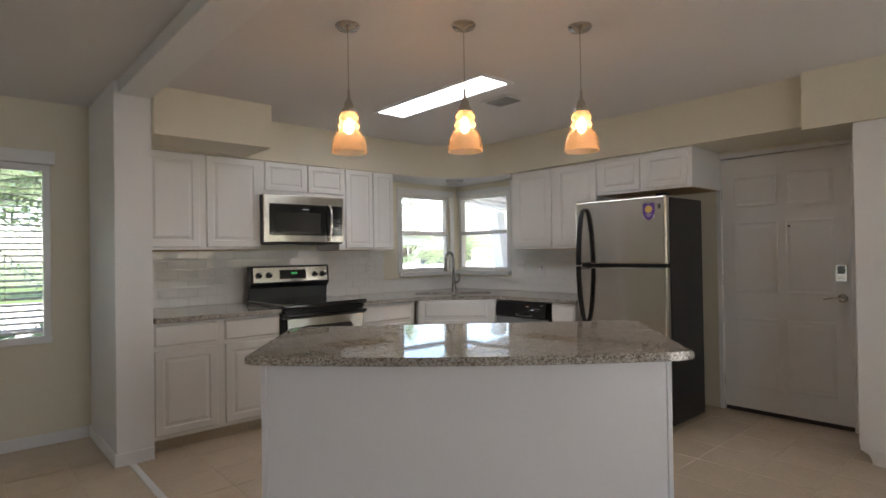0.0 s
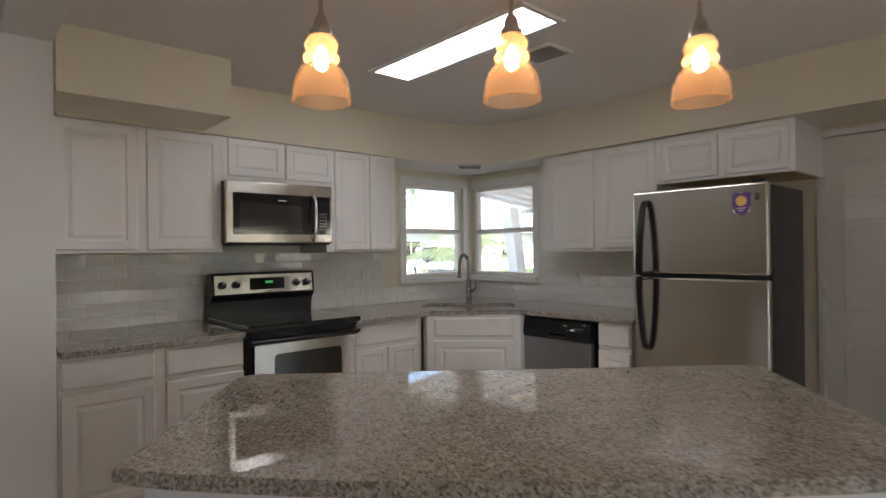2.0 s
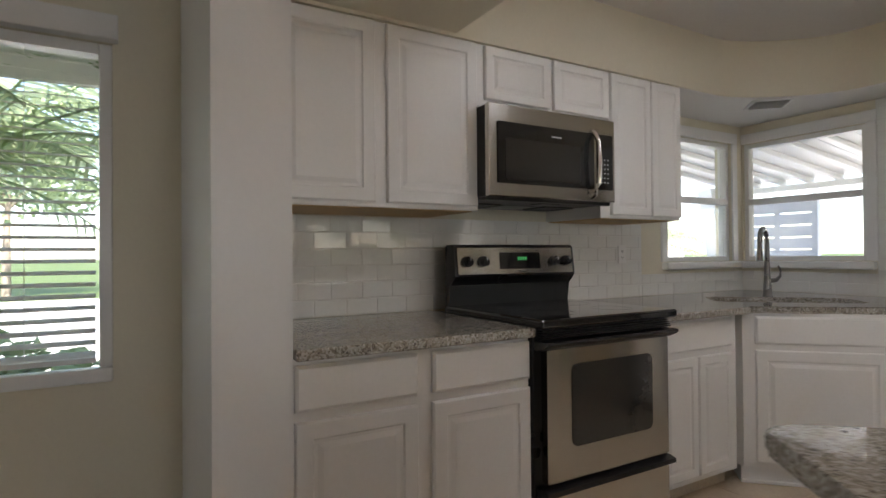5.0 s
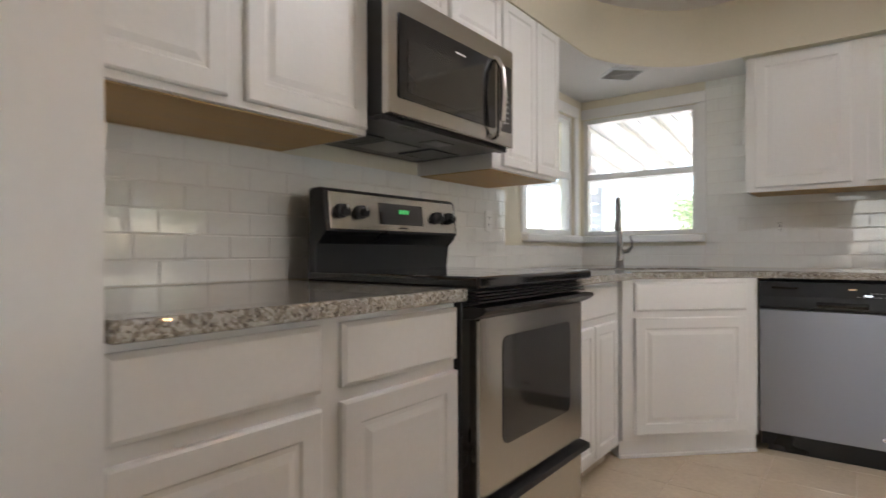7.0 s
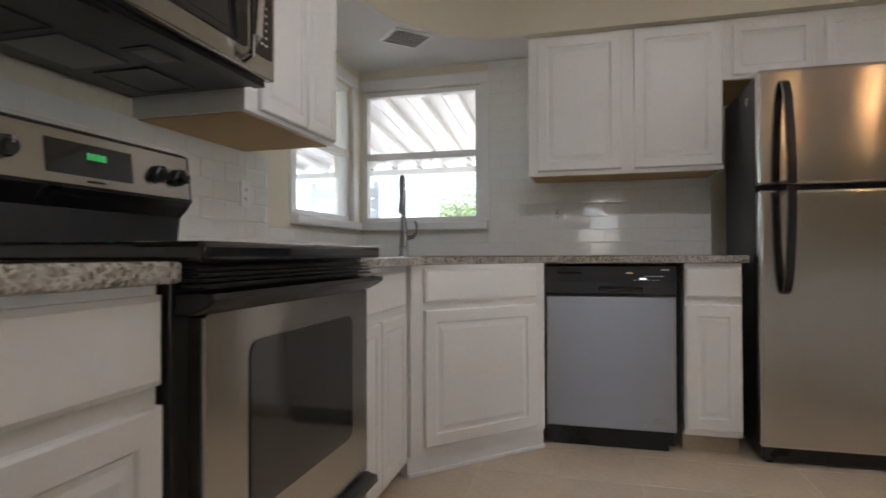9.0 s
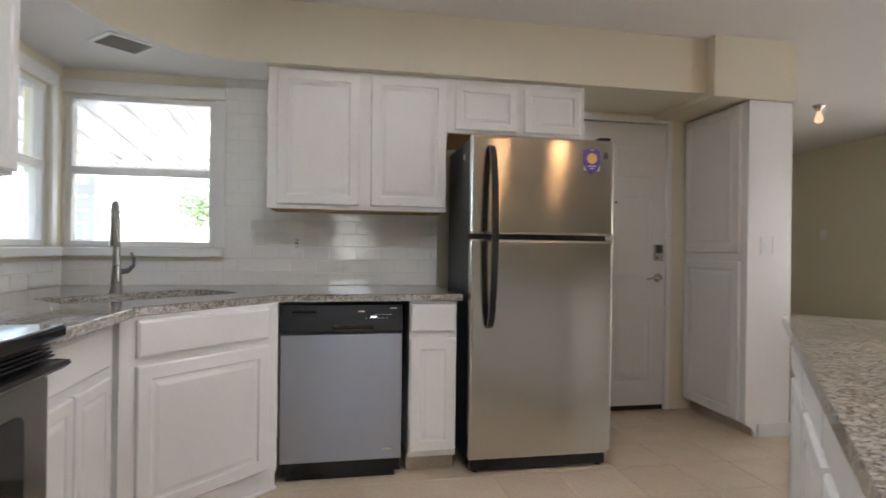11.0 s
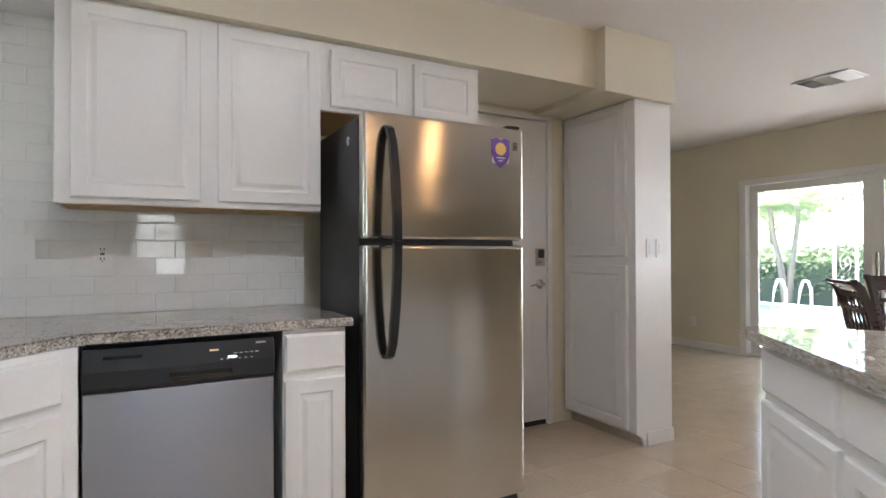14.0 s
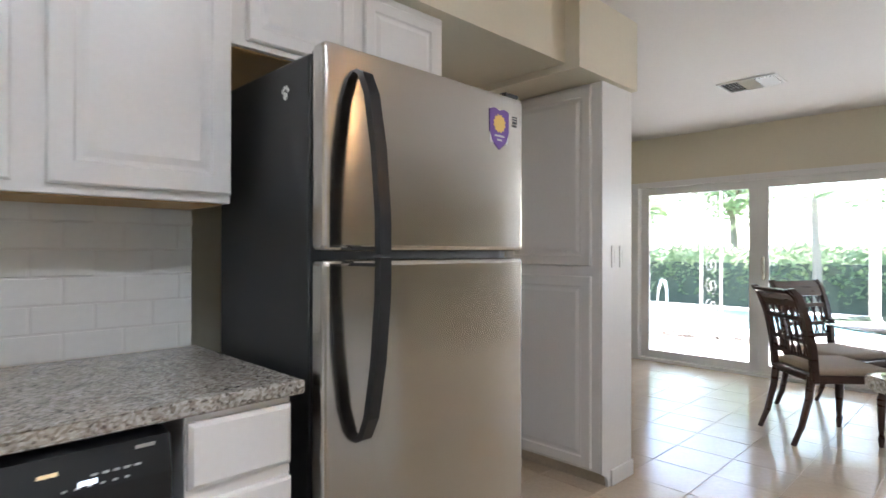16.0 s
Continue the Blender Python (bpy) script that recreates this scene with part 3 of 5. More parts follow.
rg = thing("range", pose(-3.29, 1.872, 0, 0, 0, 90), "black and stainless steel electric range with glass cooktop", "stove")
RW = 0.762
part("body", boxed(0, RW, 0.035, 0.80, 0.03, 0.92, bevel=0.004), M_BLACK, rg)
part("cooktop", boxed(-0.006, RW + 0.006, -0.03, 0.70, 0.921, 0.957, bevel=0.01, seg=3), M_BGLASS, rg, "black glass cooktop with raised rim")
for cx, cy, r in ((0.2, 0.17, 0.11), (0.57, 0.17, 0.085), (0.2, 0.47, 0.085), (0.57, 0.47, 0.11)):
    part("burner_ring", lathe(bmesh.new(), [(r, 0.9573), (r + 0.004, 0.9576), (r + 0.008, 0.9573)], 40, Matrix.Translation((cx, cy, 0))), M_GREYGLASS, rg, "grey printed burner ring")
part("back_guard", extrude_x(bmesh.new(), [(0.665, 0.93), (0.66, 1.055), (0.628, 1.085), (0.605, 1.10), (0.622, 1.243), (0.64, 1.253), (0.685, 1.253), (0.70, 1.243), (0.70, 0.93)], 0.002, RW + 0.002, 0.006), M_BLACK, rg)
pan = part("control_panel", extrude_x(bmesh.new(), [(0.598, 1.108), (0.613, 1.238), (0.63, 1.238), (0.63, 1.108)], 0.018, RW - 0.02, 0.002), M_STEEL, rg, "stainless steel control panel")
for kx in (0.068, 0.162, 0.612, 0.692):
    bm = solid([(0.026, 0), (0.025, 0.016), (0.018, 0.02), (0.0165, 0.034)], 20, pose(kx, 0.604, 1.172, 96.5))
    kn = part("knob", bm, M_BLACK, pan, "black knob", smooth=True)
    part("pointer", boxed(kx - 0.002, kx + 0.002, 0.566, 0.571, 1.176, 1.191), M_PRINT, rg)
part("display", extrude_x(bmesh.new(), [(0.599, 1.132), (0.608, 1.214), (0.62, 1.214), (0.62, 1.132)], 0.262, 0.518), M_BGLASS, rg, "black clock display")
part("clock_digits", bars([(0.372 + 0.015 * k, 0.383 + 0.015 * k, 1.175, 1.192) for k in range(4)], 0.600, 0.603), M_GREEN, rg, "glowing green clock digits")
part("lettering", bars([(0.372, 0.422, 1.117, 1.122)], 0.597, 0.60), M_BLACK, rg)
door = part("oven_door", plate(0.04, RW - 0.026, 0.322, 0.835, 0.0, 0.034, 0.008), M_STEEL, rg, "stainless steel oven door")
part("door_window", plate(0.165, 0.63, 0.447, 0.772, -0.003, 0.002, 0.03), M_GREYGLASS, door, "dark glass oven window")
part("door_top", extrude_x(bmesh.new(), [(0.034, 0.836), (0.0, 0.836), (-0.03, 0.85), (-0.045, 0.862), (-0.04, 0.872), (-0.01, 0.868), (0.034, 0.873)], 0.005, RW - 0.005, 0.004), M_BLACK, rg, "black door handle bar")
for k in range(4):
    part("vent_slat", boxed(0.02, RW - 0.02, -0.012 + 0.004 * k, 0.03, 0.881 + 0.009 * k, 0.886 + 0.009 * k), M_BLACK, rg)
dr = part("storage_drawer", plate(0.02, RW - 0.02, 0.075, 0.265, 0.004, 0.034, 0.008), M_STEEL, rg, "stainless steel storage drawer")
part("drawer_handle", extrude_x(bmesh.new(), [(0.034, 0.27), (0.0, 0.272), (-0.03, 0.285), (-0.028, 0.303), (0.0, 0.308), (0.034, 0.312)], 0.012, RW - 0.012, 0.005), M_BLACK, dr, "black drawer handle")

M_UNDER = material("dark grey enamel", (0.055, 0.055, 0.055), 0.4, 0.2, vary=0.1)
M_PLATE = material("grey enamel plate", (0.15, 0.15, 0.15), 0.35, 0.3, vary=0.08)
M_FILTER = material("grey filter mesh", (0.10, 0.10, 0.10), 0.5, 0.6, vary=0.2, fine=300)

# ---- microwave ----
mw = thing("microwave", pose(-3.592, 1.862, 1.446, 0, 0, 90), "stainless steel over-the-range microwave with black door glass", "microwave")
part("body", boxed(0.004, 0.753, 0.03, 0.528, 0.012, 0.408, bevel=0.003), M_BLACK, mw)
part("front_frame", boxed(0, 0.757, 0.0, 0.03, 0.01, 0.412, bevel=0.006, seg=3), M_STEEL, mw, "stainless steel front")
dg = part("door_glass", plate(0.045, 0.612, 0.068, 0.335, -0.005, 0.002, 0.006), M_BGLASS, mw, "black door glass")
part("door_window", plate(0.085, 0.52, 0.088, 0.265, -0.0065, -0.004, 0.006), M_GREYGLASS, dg, "grey tinted window")
part("lettering", bars([(0.345, 0.405, 0.290, 0.296)], -0.006, -0.004), M_PRINT, mw)
cp = part("control_panel", plate(0.635, 0.738, 0.068, 0.335, -0.004, 0.002, 0.004), M_BGLASS, mw, "black button panel")
part("buttons", bars([(0.655 + 0.022 * i, 0.665 + 0.022 * i, 0.10 + 0.022 * j, 0.106 + 0.022 * j) for i in range(3) for j in range(6)], -0.005, -0.003), M_PRINT, cp)
part("handle", tube(bmesh.new(), [(0.603, 0.0, 0.345), (0.603, -0.02, 0.335), (0.603, -0.042, 0.29), (0.603, -0.05, 0.19), (0.603, -0.042, 0.09), (0.603, -0.02, 0.04), (0.603, 0.0, 0.03)], 0.012, 10), M_CHROME, mw, "curved chrome handle", smooth=True)
part("bottom_plate", boxed(0.01, 0.747, 0.07, 0.52, 0.002, 0.012), M_UNDER, mw, "dark grey metal underside")
part("front_lip", boxed(0.004, 0.753, 0.03, 0.068, -0.004, 0.012, bevel=0.003), M_BLACK, mw)
for a in (0.05, 0.52):
    ft = part("grease_filter", boxed(a, a + 0.18, 0.25, 0.41, -0.002, 0.002), M_FILTER, mw, "grey mesh filter")
    for c in ((a - 0.008, a + 0.188, 0.242, 0.25), (a - 0.008, a + 0.188, 0.41, 0.418), (a - 0.008, a, 0.25, 0.41), (a + 0.18, a + 0.188, 0.25, 0.41)):
        part("filter_frame", boxed(*c, -0.004, 0.002), M_UNDER, ft)
part("service_plate", boxed(0.27, 0.47, 0.26, 0.44, -0.002, 0.002), M_PLATE, mw, "plain metal plate")
part("lamp_lens", boxed(0.40, 0.49, 0.13, 0.19, -0.002, 0.002), M_PLATE, mw, "frosted lamp lens")
part("lens_frame", boxed(0.385, 0.505, 0.118, 0.202, -0.0008, 0.002), M_BLACK, mw)

# ---- dishwasher ----
dw = thing("dishwasher", pose(-2.870, 3.862, 0), "stainless steel dishwasher with black control panel", "dishwasher")
part("body", boxed(0.004, 0.593, 0.05, 0.62, 0.03, 0.872), M_BLACK, dw)
part("door_panel", boxed(0.003, 0.594, 0.0, 0.05, 0.105, 0.732, bevel=0.006, seg=3), M_STEEL_DW, dw, "brushed stainless steel door")
cpn = part("control_panel", extrude_x(bmesh.new(), [(0.05, 0.735), (-0.004, 0.735), (-0.012, 0.75), (-0.010, 0.80), (0.002, 0.872), (0.05, 0.878)], 0.002, 0.595, 0.004), M_BLACK, dw, "glossy black control panel")
part("handle_pocket", extrude_x(bmesh.new(), [(-0.0125, 0.752), (-0.0145, 0.765), (-0.0118, 0.778), (0.0, 0.772)], 0.25, 0.45, 0.003), M_BGLASS, cpn)
part("vent", boxed(0.06, 0.17, -0.0075, 0.0, 0.838, 0.848), M_BGLASS, cpn)
# two small glowing bars imitate reflections in the gloss
part("panel_glint", bars([(0.375, 0.405, 0.84, 0.846)], -0.008, -0.004), M_GLINT_AMBER, cpn, "painted amber glint on the panel")
part("panel_glint", bars([(0.435, 0.465, 0.812, 0.82)], -0.0105, -0.007), M_GLINT_WHITE, cpn, "painted white glint on the panel")
part("buttons", bars([(0.41 + 0.02 * k, 0.418 + 0.02 * k, 0.808, 0.811) for k in range(6)] + [(0.455 + 0.018 * k, 0.466 + 0.018 * k, 0.826, 0.829) for k in range(5)], -0.0105, -0.006), M_PRINT, cpn)
part("lettering", bars([(0.53, 0.565, 0.855, 0.861)], -0.0025, 0.001), M_PRINT, cpn)
part("badge", boxed(0.50, 0.545, -0.002, 0.001, 0.15, 0.162), M_CHROME, dw, "small silver badge")
part("kick_plate", boxed(0.03, 0.567, 0.06, 0.10, 0.0, 0.10), M_BLACK, dw)

# ---- refrigerator ----
fr = thing("refrigerator", pose(-1.935, 3.842, 0), "stainless steel top-freezer refrigerator with black sides", "refrigerator")
part("body", boxed(0.006, 0.779, 0.075, 0.62, 0.03, 1.735, bevel=0.008), M_BLACKTEX, fr, "textured black cabinet")
for z0, z1 in ((0.075, 1.213), (1.233, 1.748)):
    d = part("door", boxed(0.0, 0.785, 0.0, 0.062, z0, z1, bevel=0.016, seg=4), M_STEEL, fr, "brushed stainless steel door")
    part("gasket", boxed(0.012, 0.773, 0.062, 0.075, z0 + 0.01, z1 - 0.01), M_BLACK, d)
for s, far in ((1, 1.69), (-1, 0.755)):
    mid = 1.223 + 0.004 * s
    bm = bmesh.new()
    prev = None
    steps = [(0.0, -0.002, 0.014), (0.03, -0.022, 0.015), (0.15, -0.042, 0.016), (0.45, -0.062, 0.0165), (0.8, -0.074, 0.0165), (1.0, -0.075, 0.0165)]
    for f, y, w in steps:
        z = far + (mid - far) * f
        ring = [bm.verts.new(p) for p in ((0.098 - w, y - 0.008, z), (0.098 + w, y - 0.008, z), (0.098 + w, y + 0.008, z), (0.098 - w, y + 0.008, z))]
        if prev:
            for i in range(4):
                bm.faces.new((prev[i], prev[(i + 1) % 4], ring[(i + 1) % 4], ring[i]))
        else:
            bm.faces.new(ring)
        prev = ring
    bm.faces.new(prev)
    box(bm, 0.0815, 0.1145, -0.075, 0.004, mid - 0.004 + (0.014 if s > 0 else -0.018), mid + (0.018 if s > 0 else -0.014))
    bmesh.ops.transform(bm, matrix=Matrix.Diagonal((1, 1.4, 1, 1)), verts=bm.verts)
    part("handle", bm, M_BLACK, fr, "bowed black handle")
part("hinge_cover", boxed(0.70, 0.77, 0.01, 0.12, 1.748, 1.762, bevel=0.005), M_BLACK, fr)
part("grille", boxed(0.02, 0.765, 0.03, 0.09, 0.012, 0.072, bevel=0.006), M_BLACK, fr, "black base grille")
for x in (0.05, 0.735):
    part("foot", solid([(0.018, 0.0), (0.018, 0.014)], 12, pose(x, 0.06, 0)), M_BLACK, fr)

M_PURPLE = material("purple print", (0.14, 0.06, 0.30), 0.4, vary=0.05)
M_GOLD = material("gold print", (0.75, 0.50, 0.12), 0.4, vary=0.05)
stk = thing("sticker", pose(-1.281, 3.8418, 1.632), "purple shield sticker with a gold disc", "sticker")
part("backing", plate(-0.044, 0.044, -0.050, 0.060, -0.0012, 0, 0.004), M_PLASTIC, stk, "white backing")


def flat_shape(pts, y0, y1):
    bm = bmesh.new()
    f, b = [bm.verts.new((x, y0, z)) for x, z in pts], [bm.verts.new((x, y1, z)) for x, z in pts]
    bm.faces.new(f), bm.faces.new(b[::-1])
    for i in range(len(pts)):
        bm.faces.new((f[i], b[i], b[(i + 1) % len(pts)], f[(i + 1) % len(pts)]))
    return bm


part("shield", flat_shape([(x * 1.13, z * 1.13) for x, z in ((-0.042, 0.05), (-0.02, 0.056), (0, 0.05), (0.02, 0.056), (0.042, 0.05), (0.042, -0.01), (0.03, -0.04), (0, -0.062), (-0.03, -0.04), (-0.042, -0.01))], -0.0022, -0.0012), M_PURPLE, stk)
part("disc", flat_shape([((0.031 if k % 2 else 0.026) * math.cos(math.pi * k / 12), 0.014 + (0.031 if k % 2 else 0.026) * math.sin(math.pi * k / 12)) for k in range(24)], -0.003, -0.0022), M_GOLD, stk)
part("lettering", bars([(-0.024, 0.024, -0.029, -0.023), (-0.012, 0.012, -0.042, -0.036)], -0.003, -0.0022), M_PRINT, stk)
sm = tagged(part("sticker", bars([(0, 0.024, 0.032, 0.036), (0, 0.024, 0.024, 0.028), (0.002, 0.024, 0.012, 0.02), (0, 0.022, 0.002, 0.008)], -0.0012, 0), M_BLACK), "small black print label on the freezer door", "sticker")
sm.matrix_world = pose(-1.213, 3.8418, 1.645)
bm = bmesh.new()
for a, b, r in ((0, -0.008, 0.011), (-0.014, 0.006, 0.006), (-0.006, 0.014, 0.006), (0.006, 0.014, 0.006), (0.014, 0.006, 0.006)):
    lathe(bm, [(0.0002, 0.0008), (r, 0.0008), (r, 0)], 12, Matrix.Translation((a, b, 0)))
pw = tagged(part("sticker", bm, M_PLASTIC), "small white sticker on the black refrigerator side", "sticker")
pw.matrix_world = pose(-1.9295, 4.04, 1.655, 90, 0, -90)

# ---- entry door and pantry ----
ed = thing("door_1", pose(-1.13, YD + 0.008, 0), "white six panel entry door, closed", "door", kind="structure")
DWID = 0.892
part("leaf", boxed(0, DWID, 0, 0.045, 0.035, 2.085), M_TRIM, ed)
for x0 in (0.10, 0.475):
    for z0, z1 in ((0.22, 0.78), (0.98, 1.56), (1.68, 1.93)):
        part("panel", rings(bmesh.new(), x0, x0 + 0.315, z0, z1, [(0, 0.0), (0.005, 0.003), (0.014, 0.003), (0.030, 0.0005), (0.055, 0.0025)]), M_TRIM, ed)
# backing added behind the leaf so no sky light leaks round it
part("gap_backing", boxed(-0.001, DWID + 0.001, 0.046, 0.06, 0.036, 2.091), M_DARKGAP, ed, "dark backing added behind the door gaps")
part("door_sweep", boxed(0.005, DWID - 0.005, 0.002, 0.04, 0.002, 0.035), M_DARKGAP, ed, "dark brown door sweep")
for z in (0.24, 1.08, 1.80):
    part("hinge", solid([(0.007, z - 0.045), (0.007, z + 0.045)], 10, pose(-0.006, -0.006, 0)), M_NICKEL, ed)
part("peephole", solid([(0.009, 0), (0.009, 0.004), (0.005, 0.005)], 14, pose(0.497, 0, 1.51, 90)), M_BLACK, ed)
lock = part("keypad_lock", plate(0.80, 0.865, 1.09, 1.21, -0.022, 0, 0.008), M_NICKEL, ed, "nickel keypad deadbolt")
part("keypad", plate(0.81, 0.855, 1.145, 1.202, -0.026, -0.02, 0.004), M_BGLASS, lock, "black keypad")
part("thumb_turn", boxed(0.818, 0.852, -0.04, -0.02, 1.108, 1.118, bevel=0.003), M_NICKEL, lock)
lev = part("lever_handle", solid([(0.032, 0), (0.032, 0.008), (0.024, 0.014), (0.012, 0.02), (0.011, 0.05)], 20, pose(0.835, 0, 0.965, 90)), M_NICKEL, ed, "nickel lever handle", smooth=True)
part("lever", tube(bmesh.new(), [(0.835, -0.048, 0.965), (0.80, -0.05, 0.967), (0.76, -0.046, 0.963), (0.725, -0.044, 0.956)], [0.009, 0.008, 0.007, 0.006], 8), M_NICKEL, lev, smooth=True)
cs = thing("trim", pose(-1.13, YD, 0), "white door frame", "door frame", kind="structure")
part("jamb", boxed(-0.04, -0.002, -0.012, 0.15, 0, 2.09, bevel=0.003), M_TRIM, cs)
part("jamb", boxed(DWID + 0.002, DWID + 0.04, -0.012, 0.15, 0, 2.09, bevel=0.003), M_TRIM, cs)
part("head", boxed(-0.04, DWID + 0.04, -0.012, 0.15, 2.092, 2.13, bevel=0.003), M_TRIM, cs)

pantry = thing("pantry_cabinet", pose(-0.08, YD, 0, 0, 0, -90), "tall white pantry cabinet with two raised panel doors", "cabinet")
PW = YD - 4.167
part("body", boxed(0, PW - 0.0, 0, 0.192, 0.08, 2.113, bevel=0.002), M_CAB, pantry)
part("side_panel", extrude_x(bmesh.new(), [(0.06, 0.0), (0.06, 0.02), (0.045, 0.055), (0.0, 0.08), (-0.001, 2.113), (0.314, 2.113), (0.314, 0.0)], PW + 0.001, PW + 0.016), M_CAB, pantry)
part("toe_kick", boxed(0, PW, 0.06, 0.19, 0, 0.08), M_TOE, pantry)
cab_door(pantry, 0.02, PW - 0.045, 0.095, 1.10, DOOR)
cab_door(pantry, 0.02, PW - 0.045, 1.155, 2.10, DOOR)

# ---- island ----
IM = pose(-1.485, 0.82, 0, 0, 0, 46.9)
isl = thing("kitchen_island", IM, "white kitchen island with drawers, doors and a plain back panel", "kitchen island")
part("body", prism(bmesh.new(), [(0.08, 0.05), (1.775, 0.05), (1.85, 0.99), (0.06, 0.882)], 0.09, CT - 0.036), M_CAB, isl)
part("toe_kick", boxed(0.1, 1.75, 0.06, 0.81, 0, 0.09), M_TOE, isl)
part("back_panel", boxed(0.098, 1.755, 0.035, 0.05, 0.0, CT - 0.037), M_ISL, isl, "plain white back panel")
part("corner_trim", boxed(0.076, 0.097, 0.031, 0.06, 0.0, CT - 0.037, bevel=0.002), M_ISL, isl)
part("corner_trim", boxed(1.756, 1.776, 0.031, 0.06, 0.0, CT - 0.037, bevel=0.002), M_ISL, isl)
face = Matrix.Translation((1.85, 0.99, 0)) @ pose(0, 0, 0, 0, 0, 183.45)
for a, b in ((0.01, 0.48), (0.515, 0.98), (1.015, 1.48), (1.515, 1.76)):
    for lo, hi, st, nm in ((CT - 0.19, CT - 0.05, DRAWER, "drawer"), (0.12, CT - 0.22, DOOR, "door")):
        bm = rings(bmesh.new(), a, b, lo, hi, st)
        bmesh.ops.transform(bm, matrix=face, verts=bm.verts)
        part(nm, bm, M_CAB, isl)
front = [(1.878 * t / 12, -0.075 * 4 * (t / 12) * (1 - t / 12)) for t in range(13)]
ends = rounded([front[0], (1.878, 0.0), (1.962, 1.042), (-0.051, 0.918)], 0.05, 5)
tp = ends[3:6] + front[1:12] + ends[6:9] + ends[12:]
top = part("island_worktop", prism(bmesh.new(), tp, CT - 0.036, CT, bevel=0.011, seg=4), M_GRANITE)
top.matrix_world = IM
tagged(top, "bow fronted speckled granite island worktop", "worktop")

# ---- sink and faucet ----
SC = pose(-3.47, 3.85, 0, 0, 0, 45)


def sink_outline(w, h, r, n=6):
    out = []
    for cx, cy, a0 in ((w - r, h - r, 0), (-w + r, h - r, 90), (-w + r, -h + r, 180), (w - r, -h + r, 270)):
        out += [(cx + r * math.cos(radians(a0 + 90 * k / n)), cy + r * math.sin(radians(a0 + 90 * k / n))) for k in range(n + 1)]
    return out


cut = part("cutter", prism(bmesh.new(), sink_outline(0.39, 0.20, 0.09), CT - 0.2, CT + 0.2), M_GRANITE)
cut.matrix_world = SC
mod = wt2.modifiers.new("hole", "BOOLEAN")
mod.operation, mod.object, mod.solver = "DIFFERENCE", cut, "EXACT"
bpy.context.view_layer.update()
holed = bpy.data.meshes.new_from_object(wt2.evaluated_get(bpy.context.evaluated_depsgraph_get()))
wt2.modifiers.clear()
wt2.data = holed
bpy.data.objects.remove(cut)
sink = thing("sink", SC, "undermounted stainless steel kitchen sink", "sink")
bm = bmesh.new()
last = None
for w, h, z in ((0.40, 0.21, CT - 0.037), (0.385, 0.195, CT - 0.038), (0.375, 0.185, CT - 0.20), (0.34, 0.15, CT - 0.22)):
    ring = [bm.verts.new((x, y, z)) for x, y in sink_outline(w, h, 0.09)]
    if last:
        for i in range(len(ring)):
            bm.faces.new((last[i], last[(i + 1) % len(ring)], ring[(i + 1) % len(ring)], ring[i]))
    last = ring
bm.faces.new(last)
part("bowl", bm, M_STEEL_DW, sink, smooth=True)
part("drain", solid([(0.045, CT - 0.219), (0.04, CT - 0.214), (0.02, CT - 0.216)], 20), M_CHROME, sink, smooth=True)
fc = thing("faucet", pose(-3.655, 4.035, CT, 0, 0, 15), "brushed nickel pull-down kitchen faucet", "faucet")
part("base", solid([(0.03, 0), (0.03, 0.006), (0.026, 0.012), (0.024, 0.06), (0.02, 0.11), (0.017, 0.16), (0.0155, 0.20)], 20), M_FAUCET, fc, smooth=True)
arc = [(0, 0, 0.19), (0, 0, 0.32)] + [(0, -0.075 + 0.075 * math.cos(radians(a)), 0.34 + 0.085 * math.sin(radians(a))) for a in range(0, 181, 15)]
part("neck", tube(bmesh.new(), arc, 0.0155, 14), M_FAUCET, fc, smooth=True)
part("spray_head", tube(bmesh.new(), [(0, -0.15, 0.345), (0, -0.152, 0.30), (0, -0.156, 0.25), (0, -0.158, 0.225)], [0.013, 0.0145, 0.02, 0.021], 12), M_FAUCET, fc, smooth=True)
part("handle", tube(bmesh.new(), [(0.015, 0, 0.10), (0.05, 0, 0.105), (0.072, 0, 0.13), (0.074, 0, 0.165), (0.062, 0, 0.195)], [0.016, 0.013, 0.009, 0.007, 0.006], 10), M_FAUCET, fc, smooth=True)


# ---- small wall fittings ----
def wall_plate(name, m, holes, label, cat):
    w = thing(name, m, label, cat)
    n = max(1, len(holes) if isinstance(holes, list) else 1)
    part("cover", plate(-0.035 - 0.023 * (n - 1), 0.035 + 0.023 * (n - 1), -0.058, 0.058, -0.006, 0, 0.006), M_PLASTIC, w)
    for i, h in enumerate(holes):
        cx = (i - (n - 1) / 2) * 0.046
        if h == "switch":
            part("toggle", boxed(cx - 0.016, cx + 0.016, -0.0085, -0.005, -0.033, 0.033, bevel=0.002), M_PLASTIC, w)
        elif h == "toggle":
            part("toggle", boxed(cx - 0.005, cx + 0.005, -0.016, -0.005, -0.008, 0.012), M_PLASTIC, w)
        else:
            for z in (-0.02, 0.02):
                part("slot", bars([(cx - 0.008, cx - 0.005, z - 0.005, z + 0.005), (cx + 0.005, cx + 0.008, z - 0.005, z + 0.005), (cx - 0.002, cx + 0.002, z - 0.012, z - 0.008)], -0.0068, -0.0055), M_DARKGAP, w)
            if h == "gfci":
                part("button", bars([(cx - 0.008, cx + 0.008, -0.005, -0.001), (cx - 0.008, cx + 0.008, 0.001, 0.005)], -0.0075, -0.0055), M_BLACK, w)
    return w


